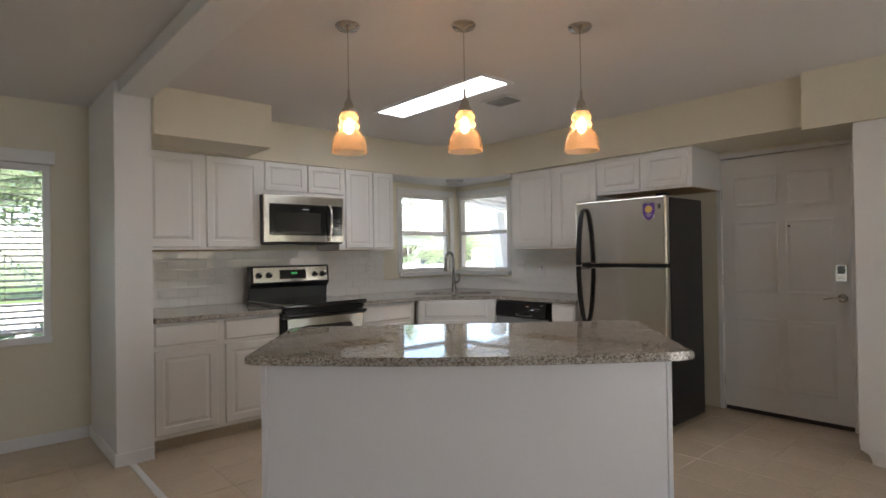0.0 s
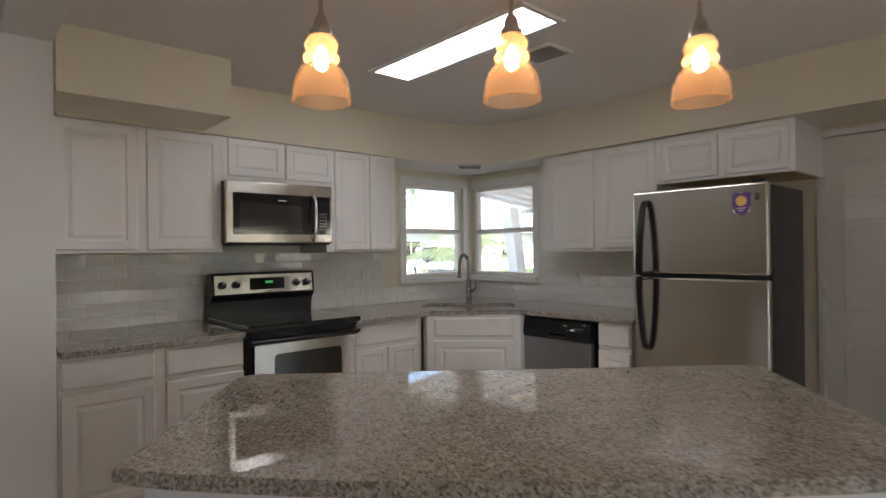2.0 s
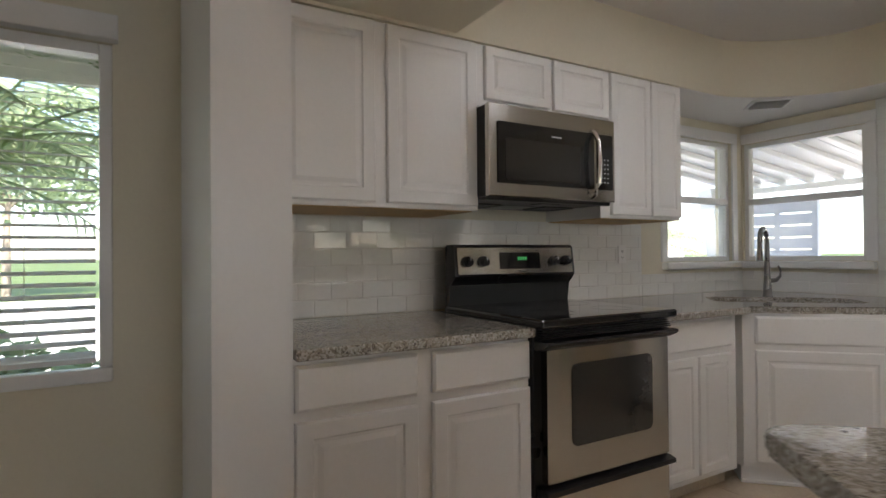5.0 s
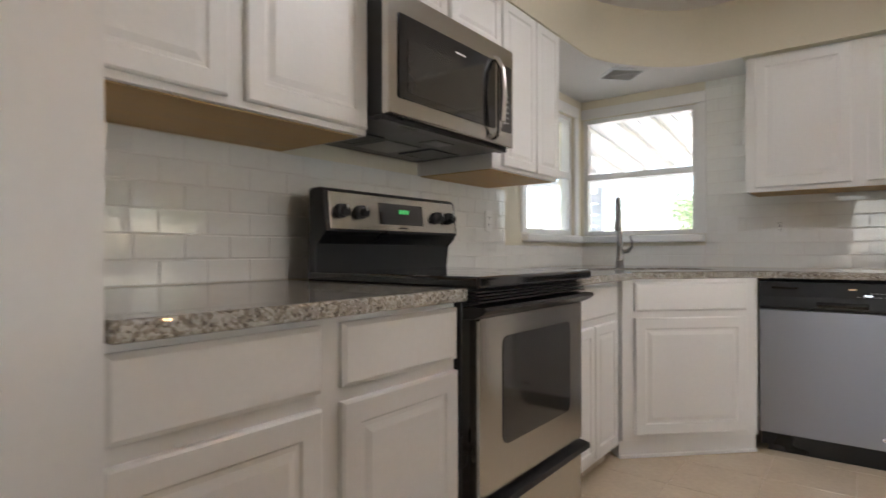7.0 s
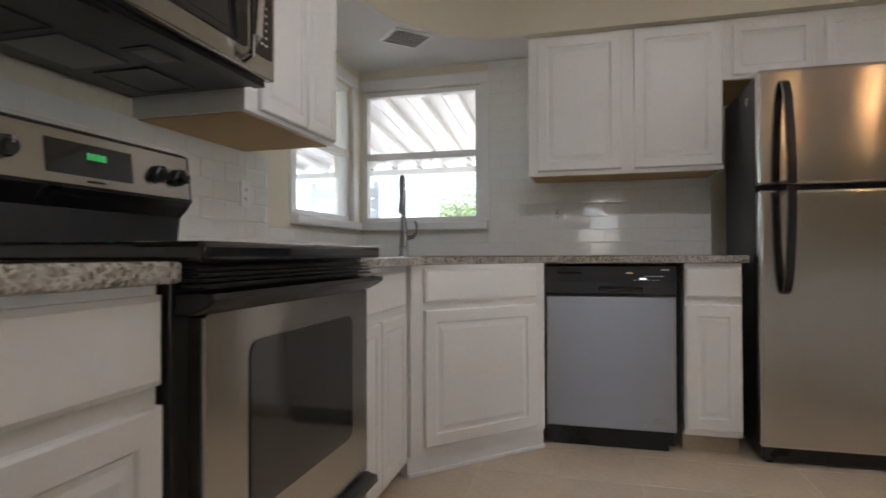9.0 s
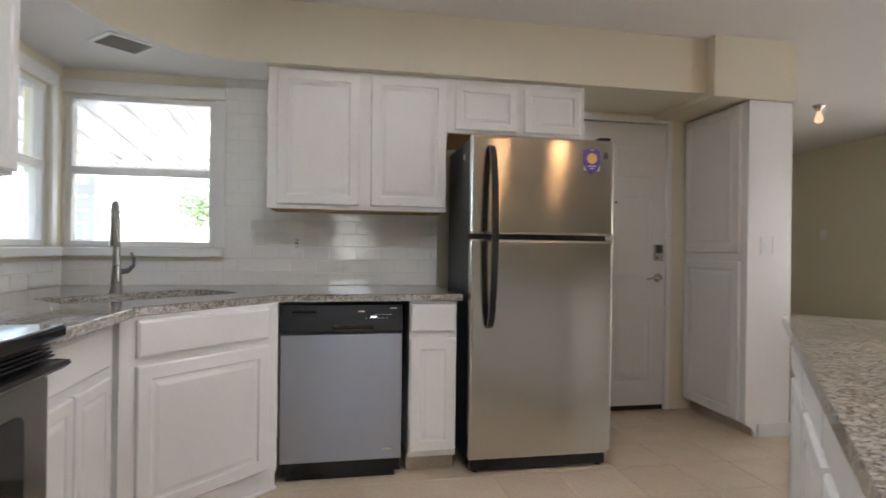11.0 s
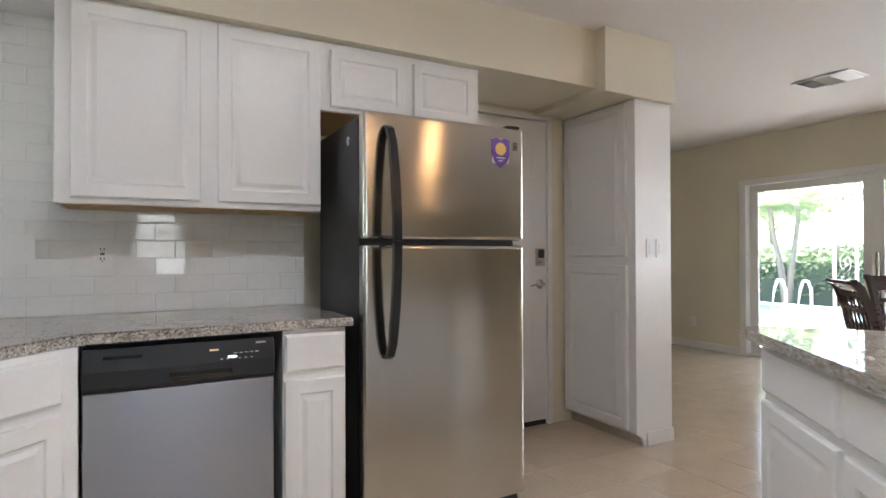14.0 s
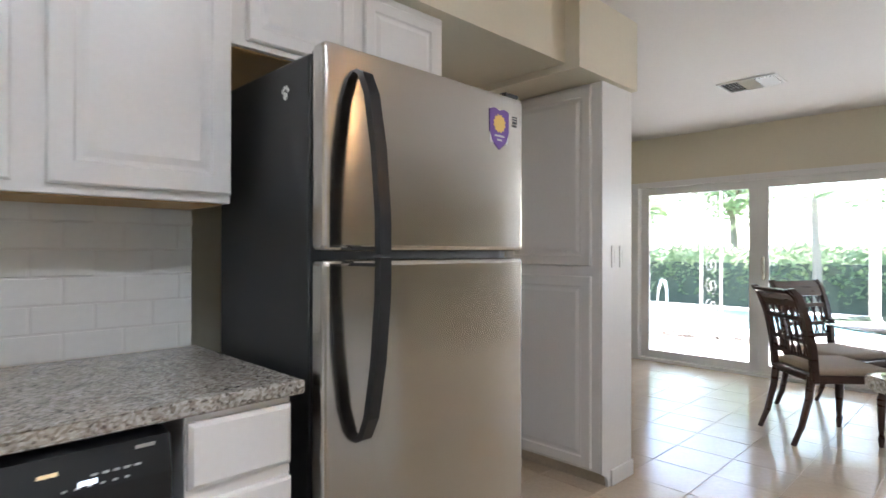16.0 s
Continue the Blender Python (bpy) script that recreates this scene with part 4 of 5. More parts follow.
wall_plate("outlet", pose(-2.845, YN - 0.006, 1.179), ["gfci"], "white duplex outlet on the tiled wall", "outlet")
wall_plate("light_switch", pose(-3.135, YN - 0.006, 1.198), ["toggle", "toggle"], "white double switch plate beside the window", "switch")
wall_plate("outlet", pose(XW + 0.006, 3.25, 1.20, 0, 0, 90), ["outlet"], "white duplex outlet on the tiled wall", "outlet")
wall_plate("light_switch", pose(0.045, 4.151, 1.205), ["switch"], "white rocker switch on the pantry side", "switch")
wall_plate("light_switch", pose(0.13, 4.151, 1.205), ["switch"], "white rocker switch on the pantry side", "switch")
wall_plate("outlet", pose(XE, 6.335, 0.326, 0, 0, -90), ["outlet"], "white duplex outlet low on the wall", "outlet")
th = thing("thermostat", pose(XE, 7.0, 1.40, 0, 0, -90), "small white wall thermostat", "thermostat")
part("case", plate(-0.04, 0.04, -0.06, 0.06, -0.025, 0, 0.01), M_PLASTIC, th)


M_VENT = material("grey vent metal", (0.66, 0.65, 0.64), 0.4, 0.3, vary=0.05)


def ceiling_vent(m, w, d, label, four=False):
    v = thing("ceiling_vent", m, label, "vent")
    part("backing", boxed(-w / 2, w / 2, -d / 2, d / 2, -0.004, -0.001), M_DARKGAP if four else M_VENT, v)
    for a in ((-w / 2 - 0.02, w / 2 + 0.02, -d / 2 - 0.02, -d / 2), (-w / 2 - 0.02, w / 2 + 0.02, d / 2, d / 2 + 0.02), (-w / 2 - 0.02, -w / 2, -d / 2, d / 2), (w / 2, w / 2 + 0.02, -d / 2, d / 2)):
        part("frame", boxed(*a, -0.012, -0.001, bevel=0.003), M_TRIM, v)
    groups = [(-w / 2, -w / 6, True), (-w / 6, w / 6, False), (w / 6, w / 2, True)] if four else [(-w / 2, w / 2, False)]
    for x0, x1, turned in groups:
        n = 5 if turned else 7
        for k in range(n):
            if turned:
                x = x0 + (x1 - x0) * (k + 0.5) / n
                bm = boxed(-0.009, 0.009, -d / 2, d / 2, -0.001, 0.001)
                bmesh.ops.transform(bm, matrix=Matrix.Translation((x, 0, -0.013)) @ Matrix.Rotation(radians(40 if x0 < 0 else -40), 4, "Y"), verts=bm.verts)
            else:
                y = -d / 2 + d * (k + 0.5) / n
                bm = boxed(x0 + 0.004, x1 - 0.004, -0.010, 0.010, -0.001, 0.001)
                bmesh.ops.transform(bm, matrix=Matrix.Translation((0, y, -0.013)) @ Matrix.Rotation(radians(38), 4, "X"), verts=bm.verts)
            part("slat", bm, M_TRIM if four else M_VENT, v)
    return v


ceiling_vent(pose(-2.02, 3.06, ZC), 0.22, 0.18, "grey ceiling air vent beside the skylight")
ceiling_vent(pose(-3.645, 4.06, SOF, 0, 0, 45), 0.20, 0.18, "square air vent in the soffit above the windows")
ceiling_vent(pose(1.87, 4.03, ZC, 0, 0, 90), 0.36, 0.26, "white three way ceiling air vent", True)
spot = thing("ceiling_lamp", pose(1.625, 5.36, ZC), "small bare bulb ceiling lamp with nickel base", "ceiling lamp")
part("base", solid([(0.05, 0), (0.05, -0.012), (0.03, -0.03), (0.02, -0.06)], 20), M_NICKEL, spot, smooth=True)
part("bulb", solid([(0.015, -0.06), (0.02, -0.08), (0.034, -0.12), (0.03, -0.15), (0.01, -0.165)], 20), M_BULB_DIM, spot, smooth=True)


# ---- baseboards and threshold ----
def baseboard(x0, x1, y0, y1):
    structure("baseboard", boxed(x0, x1, y0, y1, 0, 0.085, bevel=0.004), M_TRIM, "white painted baseboard", "baseboard")


baseboard(XW, -3.27, 0.706, 0.719)
baseboard(-3.269, -3.257, 0.706, 0.939)
baseboard(XW + 0.001, XW + 0.014, YS, 0.705)
baseboard(XE - 0.014, XE - 0.001, 5.73, 7.6)
baseboard(0.0, 0.236, 4.137, 4.150)
structure("trim", boxed(-3.25, 0.2, 0.785, 0.825, -0.001, 0.006, bevel=0.002), M_TRIM, "white marble threshold strip across the floor", "threshold")

# ---- blinds ----
bl = thing("window_blind", pose(XW, (WIN_L[0] + WIN_L[1]) / 2, 0, 0, 0, 90), "white horizontal slat blind, lowered and open", "blind")
BW = WIN_L[1] - WIN_L[0]
part("valance", boxed(-BW / 2 - 0.01, BW / 2 + 0.02, -0.065, -0.01, 2.025, 2.12, bevel=0.004), M_TRIM, bl)
slat = None
for k in range(27):
    z = 0.845 + 0.0437 * k
    if slat is None:
        bm = bmesh.new()
        w = BW / 2 - 0.055
        for y0, y1, za, zb in ((-0.024, 0.0, -0.0055, 0.0015), (0.0, 0.024, 0.0015, 0.006)):
            vs = [bm.verts.new(p) for p in ((-w, y0, za), (w, y0, za), (w, y1, zb), (-w, y1, zb), (-w, y0, za - 0.0025), (w, y0, za - 0.0025), (w, y1, zb - 0.0025), (-w, y1, zb - 0.0025))]
            for f in ((0, 1, 2, 3), (7, 6, 5, 4), (0, 4, 5, 1), (2, 6, 7, 3), (0, 3, 7, 4), (1, 5, 6, 2)):
                bm.faces.new([vs[i] for i in f])
        slat = part("slat", bm, M_TRIM, bl)
        slat.location = (0, 0.0, z)
    else:
        s2 = new("slat", slat.data)
        s2.parent, s2.location = bl, (0, 0.0, z)
for x in (-0.3, 0.28):
    part("cord", tube(bmesh.new(), [(x, -0.03, 2.02), (x, -0.03, 0.84)], 0.0015, 5), M_TRIM, bl)
part("bottom_rail", boxed(-BW / 2 + 0.055, BW / 2 - 0.055, -0.022, 0.018, 0.812, 0.832, bevel=0.003), M_TRIM, bl)
part("frame_sill", boxed(-BW / 2, BW / 2, -0.025, 0.015, 0.737, 0.79, bevel=0.005), M_TRIM, bl, "white sill")


# ---- dining chairs and table ----
def chair(m):
    c = thing("dining_chair", m, "dark brown wooden dining chair with lattice back and beige seat", "chair", "chairs round the table")
    # front is +y; the back stands at y = -0.24
    part("seat_frame", boxed(-0.24, 0.24, -0.23, 0.25, 0.40, 0.45, bevel=0.012), M_WOOD, c)
    part("seat", boxed(-0.235, 0.235, -0.20, 0.245, 0.45, 0.50, bevel=0.022, seg=4), M_FABRIC, c, "beige upholstered seat", smooth=True)
    for sx in (-0.2, 0.2):
        part("leg", tube(bmesh.new(), [(sx, 0.21, 0.40), (sx, 0.21, 0.36), (sx, 0.21, 0.33), (sx, 0.21, 0.30), (sx, 0.21, 0.12), (sx, 0.21, 0.08), (sx, 0.21, 0.05), (sx, 0.21, 0.0)], [0.024, 0.024, 0.016, 0.026, 0.018, 0.013, 0.019, 0.013], 12), M_WOOD, c, "turned front leg", smooth=True)
        part("leg", tube(bmesh.new(), [(sx, -0.22, 0.44), (sx, -0.235, 0.30), (sx, -0.28, 0.12), (sx, -0.33, 0.0)], [0.026, 0.023, 0.02, 0.017], 8), M_WOOD, c, "curved back leg", smooth=True)
        part("back_post", extrude_x(bmesh.new(), [(-0.19, 0.42), (-0.205, 0.60), (-0.245, 0.80), (-0.30, 0.955), (-0.345, 1.0), (-0.375, 0.995), (-0.365, 0.97), (-0.335, 0.945), (-0.285, 0.80), (-0.248, 0.62), (-0.235, 0.42)], sx * 1.12 - 0.019, sx * 1.12 + 0.019, 0.004), M_WOOD, c)
    part("top_rail", extrude_x(bmesh.new(), [(-0.278, 0.875), (-0.312, 0.95), (-0.35, 0.99), (-0.385, 0.985), (-0.38, 0.965), (-0.345, 0.95), (-0.318, 0.915), (-0.302, 0.87)], -0.205, 0.205, 0.004), M_WOOD, c, "broad scrolled top rail")
    for z, y in ((0.56, -0.226), (0.655, -0.240), (0.80, -0.272)):
        part("back_rail", boxed(-0.205, 0.205, y - 0.011, y + 0.011, z - 0.016, z + 0.016, bevel=0.004), M_WOOD, c)
    for k in range(6):
        x = -0.17 + 0.068 * k
        for d in (-1, 1):
            part("lattice_bar", tube(bmesh.new(), [(x - 0.02 * d, -0.232, 0.56), (x + 0.012 * d, -0.25, 0.68), (x - 0.012 * d, -0.272, 0.78), (x + 0.02 * d, -0.302, 0.88)], 0.008, 6), M_WOOD, c)
    return c


ch = chair(pose(1.755, 3.535, 0, 0, 0, -137))
copy_thing(ch, pose(2.41, 3.61, 0, 0, 0, 150))
copy_thing(ch, pose(2.75, 2.75, 0, 0, 0, 108))
tb = thing("dining_table", pose(2.05, 2.99, 0), "round glass dining table on a dark wooden pedestal", "table")
part("tabletop", solid([(0.60, 0.738), (0.61, 0.744), (0.60, 0.75)], 64), glass_material("green edged table glass", (0.86, 0.95, 0.92), 0.0, 1.5), tb, "clear glass top", smooth=True)
part("rim", lathe(bmesh.new(), [(0.602, 0.7385), (0.6125, 0.7395), (0.6125, 0.7485), (0.602, 0.7495)], 64), material("green glass edge", (0.03, 0.09, 0.07), 0.1, vary=0.05), tb, "dark green glass edge", smooth=True)
part("pedestal", solid([(0.24, 0.0), (0.22, 0.06), (0.10, 0.12), (0.07, 0.3), (0.09, 0.5), (0.08, 0.62), (0.2, 0.70), (0.22, 0.738)], 24), M_WOOD, tb, smooth=True)

# ---- outside ----
structure("ground", boxed(-400, 400, -400, 400, -0.5, -0.2), M_GRASS, "mown lawn", "ground")
structure("pavement", boxed(-24, -8.2, -30, 40, -0.21, -0.19), M_DRIVE, "pale concrete driveway and street", "driveway")
structure("pavement", boxed(-8.0, 0.2, 4.99, 24.0, -0.21, -0.1), M_DRIVE, "pale concrete carport floor", "carport floor")


def blades(bm, centre, radius, count, size, rnd, flat=1.0):
    """A crown of many small leaves, scattered unevenly in an egg-shaped space."""
    lumps = [(Vector((rnd.uniform(-1, 1), rnd.uniform(-1, 1), rnd.uniform(-0.8, 0.9))) * 0.62, rnd.uniform(0.28, 0.5)) for _ in range(14)]
    for _ in range(count):
        c, r = rnd.choice(lumps)
        p = Vector((rnd.gauss(0, 1), rnd.gauss(0, 1), rnd.gauss(0, 1))).normalized() * r * rnd.uniform(0.6, 1.05) + c
        p = Vector((p.x * radius[0], p.y * radius[1], p.z * radius[2])) + Vector(centre)
        d = Vector((rnd.uniform(-1, 1), rnd.uniform(-1, 1), rnd.uniform(-0.8, 0.4))).normalized() * size * rnd.uniform(0.6, 1.3)
        s = d.orthogonal().normalized() * size * 0.32
        bm.faces.new([bm.verts.new(p), bm.verts.new(p + d * 0.5 + s), bm.verts.new(p + d), bm.verts.new(p + d * 0.5 - s)])
    return bm


def tree(m, height, spread, count, seed, label, size=0.16):
    rnd = random.Random(seed)
    t = thing("tree", m, label, "tree")
    bm = bmesh.new()
    tube(bm, [(0, 0, -0.2), (0.05, 0.02, height * 0.3), (0.0, 0.08, height * 0.55)], [0.16, 0.12, 0.09], 10)
    for k in range(5):
        a = 2 * math.pi * k / 5 + rnd.uniform(-0.3, 0.3)
        tube(bm, [(0, 0.05, height * 0.42), (math.cos(a) * spread * 0.3, math.sin(a) * spread * 0.3, height * 0.6), (math.cos(a) * spread * 0.55, math.sin(a) * spread * 0.55, height * 0.78)], [0.07, 0.05, 0.025], 7)
    part("trunk", bm, M_TRUNK, t, smooth=True)
    part("crown", blades(bmesh.new(), (0, 0, height * 0.7), (spread, spread, height * 0.38), count, size, rnd), M_LEAF, t)
    return t


def frond(bm, base, way, length, droop, rnd, leaf=0.35):
    """One feathered palm frond: a rib that bends down, with leaflets on both sides."""
    way = Vector(way).normalized()
    side = way.cross(Vector((0, 0, 1))).normalized()
    pts = []
    for k in range(13):
        t = k / 12
        pts.append(Vector(base) + way * length * t + Vector((0, 0, -droop * length * t * t)))
    tube(bm, pts, [0.012 * (1 - 0.8 * k / 12) + 0.002 for k in range(13)], 5)
    for k in range(2, 13):
        for j in range(2):
            p = pts[k - 1].lerp(pts[k], j / 2)
            d = (pts[k] - pts[k - 1]).normalized()
            for s in (-1, 1):
                q = p + (side * s * 0.8 + d * 0.6 + Vector((0, 0, rnd.uniform(-0.5, -0.1)))).normalized() * leaf * (1.1 - 0.6 * k / 12) * rnd.uniform(0.8, 1.1)
                w = d * 0.016
                bm.faces.new([bm.verts.new(p - w), bm.verts.new(p.lerp(q, 0.5) - w * 0.8), bm.verts.new(q), bm.verts.new(p.lerp(q, 0.5) + w * 0.8), bm.verts.new(p + w)])


def palm(m, height, fronds, length, seed, label, trunks=((0, 0),), up=0.5, leaf=0.35, r=0.1):
    rnd = random.Random(seed)
    t = thing("palm_tree", m, label, "palm tree")
    for lx, ly in trunks:
        top = Vector((lx, ly, height))
        part("trunk", tube(bmesh.new(), [(0, 0, -0.2), (lx * 0.35, ly * 0.35, height * 0.4), (lx * 0.8, ly * 0.8, height * 0.75), top], [r, r * 0.75, r * 0.65, r * 0.6], 10), M_TRUNK, t, smooth=True)
        bm = bmesh.new()
        for k in range(fronds):
            a = 2 * math.pi * k / fronds * 1.618 * 2 + rnd.uniform(-0.2, 0.2)
            el = rnd.uniform(-0.1, 1.0) * up + 0.1
            frond(bm, top, (math.cos(a), math.sin(a), el), length * rnd.uniform(0.75, 1.1), rnd.uniform(0.25, 0.6), rnd, leaf)
        part("crown", bm, M_LEAF, t)
    return t


def hedge(m, length, depth, height, count, seed, label):
    rnd = random.Random(seed)
    h = thing("hedge", m, label, "hedge")
    bm = bmesh.new()
    for _ in range(count):
        p = Vector((rnd.uniform(-length / 2, length / 2), rnd.uniform(-depth / 2, depth / 2), 0))
        p.z = height * (1 - 0.10 * noise.noise(p * 0.8) - 0.06) * rnd.uniform(0.02, 1.0) ** 0.5
        d = Vector((rnd.uniform(-1, 1), rnd.uniform(-1, 0.6), rnd.uniform(-0.5, 0.8))).normalized() * 0.13
        s = d.orthogonal().normalized() * 0.045
        bm.faces.new([bm.verts.new(p), bm.verts.new(p + d * 0.5 + s), bm.verts.new(p + d), bm.verts.new(p + d * 0.5 - s)])
    part("leaves", bm, M_LEAF, h)
    # solid box whose dark colour gives the shade between the leaves
    part("shade_core", boxed(-length / 2, length / 2, -depth * 0.3, depth * 0.3, -0.2, height * 0.7), M_HEDGE_CORE, h)
    return h


# dark green that puts the hedge's inner shade into colour
M_HEDGE_CORE = material("hedge core in shade colour", (0.10, 0.125, 0.09), 0.9, vary=0.3)

# west: eave, palm, shrubs, neighbour's house and car
ev = thing("roof_eave", pose(0, 0, 0), "white painted roof eave with rafter tails", "eave", kind="structure")
part("soffit_board", boxed(-5.35, XW - 0.2, -4, 5.2, 2.30, 2.33), M_TRIM, ev)
part("fascia", boxed(-5.40, -5.352, -4, 5.2, 2.18, 2.36), M_TRIM, ev)
for k in range(9):
    part("rafter_tail", boxed(-5.35, XW - 0.2, -3.6 + k * 1.05, -3.54 + k * 1.05, 2.20, 2.298), M_TRIM, ev)
palm(pose(-6.3, -0.75, -0.2), 2.0, 24, 2.1, 3, "feathery green palm outside the window", ((0, 0), (0.15, 0.4)), 1.1, 0.5, 0.07)
palm(pose(-9.2, 9.0, -0.2), 1.5, 24, 2.0, 5, "green palm beside the carport", ((0, 0),), 0.9, 0.5, 0.10)
tree(pose(-26, 4.0, -0.2), 7.5, 3.8, 4500, 11, "leafy green tree across the lawn", 0.3)
tree(pose(-26, -3.0, -0.2), 7.5, 4.2, 4500, 12, "leafy green tree across the lawn", 0.3)
tree(pose(-31, 21, -0.2), 7.0, 3.5, 2500, 13, "leafy green street tree", 0.3)
rnd = random.Random(21)
for x, y in ((-5.3, 0.15), (-5.5, 0.75), (-5.4, -0.35)):
    sh = thing("shrub", pose(x, y, -0.2), "small yellow-green leafy shrub", "shrub", "shrubs by the window")
    part("stem", tube(bmesh.new(), [(0, 0, 0), (0.02, 0, 0.5)], 0.02, 6), M_TRUNK, sh)
    part("leaves", blades(bmesh.new(), (0, 0, 0.62), (0.3, 0.3, 0.42), 260, 0.14, rnd), M_LEAF, sh)

hs = thing("house", pose(-34, 27, -0.2), "pale single storey house with a grey roof", "house")
part("wall", boxed(-4, 4, -12, 12, 0, 3.0), M_HOUSE, hs)
bm = bmesh.new()
vs = [bm.verts.new(p) for p in ((-4.8, -12.8, 2.9), (4.8, -12.8, 2.9), (4.8, 12.8, 2.9), (-4.8, 12.8, 2.9), (0, -9, 4.6), (0, 9, 4.6))]
for f in ((0, 1, 4), (1, 2, 5, 4), (2, 3, 5), (3, 0, 4, 5), (3, 2, 1, 0)):
    bm.faces.new([vs[i] for i in f])
part("roof", bm, M_ROOF, hs)
for y in (-8, -3, 2.5, 7):
    w = part("window", boxed(4.0, 4.05, y - 0.8, y + 0.8, 1.0, 2.2), M_BGLASS, hs)
    part("frame", boxed(4.05, 4.08, y - 0.03, y + 0.03, 1.0, 2.2), M_TRIM, w)
part("garage_door", boxed(4.0, 4.06, 9.0, 11.6, 0, 2.2), M_TRIM, hs)

M_CAR = material("dark blue car paint", (0.018, 0.022, 0.035), 0.15, 0.3, vary=0.05, coat=0.8)
car = thing("parked_car", pose(-21, 18.6, -0.19, 0, 0, 60), "dark blue parked sport utility vehicle", "car")
bm = bmesh.new()
extrude_x(bm, [(-2.3, 0.35), (-2.35, 0.75), (-2.2, 1.05), (-1.0, 1.15), (1.9, 1.2), (2.25, 1.05), (2.3, 0.4)], -0.9, 0.9, 0.06)
part("body", bm, M_CAR, car)
part("cabin", extrude_x(bmesh.new(), [(-1.05, 1.13), (-0.45, 1.75), (1.75, 1.78), (2.15, 1.18)], -0.78, 0.78, 0.05), M_CAR, car)
for sx in (-0.79, 0.79):
    part("side_window", extrude_x(bmesh.new(), [(-0.8, 1.22), (-0.35, 1.66), (1.65, 1.68), (1.9, 1.24)], sx - 0.012, sx + 0.012), M_BGLASS, car)
    for y in (-1.45, 1.45):
        tyre = part("wheel", solid([(0.36, -0.11), (0.38, -0.08), (0.38, 0.08), (0.36, 0.11)], 24, pose(sx * 1.05, y, 0.38, 0, 90)), M_DARKGAP, car, "black tyre")
        part("rim", solid([(0.22, -0.115), (0.20, 0.0), (0.22, 0.115)], 20, pose(sx * 1.05, y, 0.38, 0, 90)), M_CHROME, tyre)

# north: carport roof, leaning post, slat fence
cpt = thing("carport", pose(0, 0, 0), "white carport roof on leaning white posts", "carport", kind="structure")
for k in range(18):
    x = -6.9 + 0.36 * k
    part("roof_board", extrude_x(bmesh.new(), [(4.99, 2.62), (8.7, 2.21), (8.7, 2.25), (4.99, 2.66)], x, x + 0.348), M_TRIM, cpt)
    part("roof_rib", extrude_x(bmesh.new(), [(4.99, 2.555), (8.7, 2.145), (8.7, 2.208), (4.99, 2.618)], x + 0.10, x + 0.19, 0.01), M_TRIM, cpt)
part("roof_beam", boxed(-6.9, -0.4, 8.55, 8.65, 2.06, 2.14), M_TRIM, cpt)
bm = bmesh.new()
tube(bm, [(-6.62, 8.3, -0.1), (-6.95, 8.3, 2.16)], 0.16, 4)
part("post", bm, M_TRIM, cpt)
fe = thing("fence", pose(-6.66, 8.6, -0.15), "pale blue-grey horizontal slat fence", "fence")
for k in range(12):
    part("slat", boxed(0, 1.1, 0, 0.025, 0.06 + 0.168 * k, 0.203 + 0.168 * k), M_SLAT, fe)
for x in (0.05, 0.55, 1.05):
    part("post", boxed(x - 0.04, x + 0.04, 0.026, 0.10, 0, 2.15), M_SLAT, fe)
hedge(pose(-3.6, 25, -0.2), 14, 0.9, 1.35, 7000, 31, "clipped green hedge beyond the carport")
tree(pose(-8.2, 29, -0.2), 5.0, 2.4, 2600, 33, "leafy yellow-green tree beyond the carport", 0.2)
tree(pose(-2.0, 30, -0.2), 5.5, 2.6, 2600, 34, "leafy yellow-green tree beyond the carport", 0.2)

# east: patio, pool, hedge, palms
structure("pavement", boxed(XE + 0.2, 5.5, -2, 10.5, -0.21, -0.03), M_DRIVE, "pale concrete patio", "patio")
structure("pavement", boxed(6.3, 11.0, -4, 16, -0.21, -0.05), M_DRIVE, "pale concrete pool deck", "pool deck")
rnd = random.Random(41)
bm = bmesh.new()
for _ in range(1400):
    x, y, r = rnd.uniform(5.52, 6.28), rnd.uniform(1.5, 9), rnd.uniform(0.03, 0.07)
    box(bm, x - r, x + r, y - r * 0.7, y + r * 0.7, -0.2, -0.2 + rnd.uniform(0.12, 0.2))
tagged(part("gravel_bed", bm, material("mixed gravel", (0.33, 0.28, 0.25), 0.9, vary=0.5, scale=4)), "bed of mixed brown gravel along the patio", "gravel", kind="stuff")
structure("water", boxed(7.4, 10.2, -2, 13, -0.06, -0.04), M_POOL, "turquoise pool water", "pool")
pr = thing("patio_roof", pose(0, 0, 0), "white patio roof with exposed beams", "roof", kind="structure")
part("roof_sheet", boxed(XE + 0.2, 5.9, -2, 10, 2.34, 2.40), M_TRIM, pr)
part("roof_beam", boxed(5.25, 5.4, -2, 10, 2.16, 2.338), M_TRIM, pr)
for k in range(9):
    part("rafter", boxed(XE + 0.2, 5.24, -1.5 + 1.3 * k, -1.44 + 1.3 * k, 2.24, 2.338), M_TRIM, pr)
pc = thing("patio_column", pose(5.32, 3.75, -0.03), "white square patio column", "column")
part("shaft", boxed(-0.05, 0.05, -0.05, 0.05, 0.0, 2.19, bevel=0.006), M_TRIM, pc)
part("base", boxed(-0.065, 0.065, -0.065, 0.065, 0.0, 0.08, bevel=0.006), M_TRIM, pc)
ic = thing("iron_column", pose(5.32, 5.55, -0.03), "white wrought iron scroll patio column", "column")
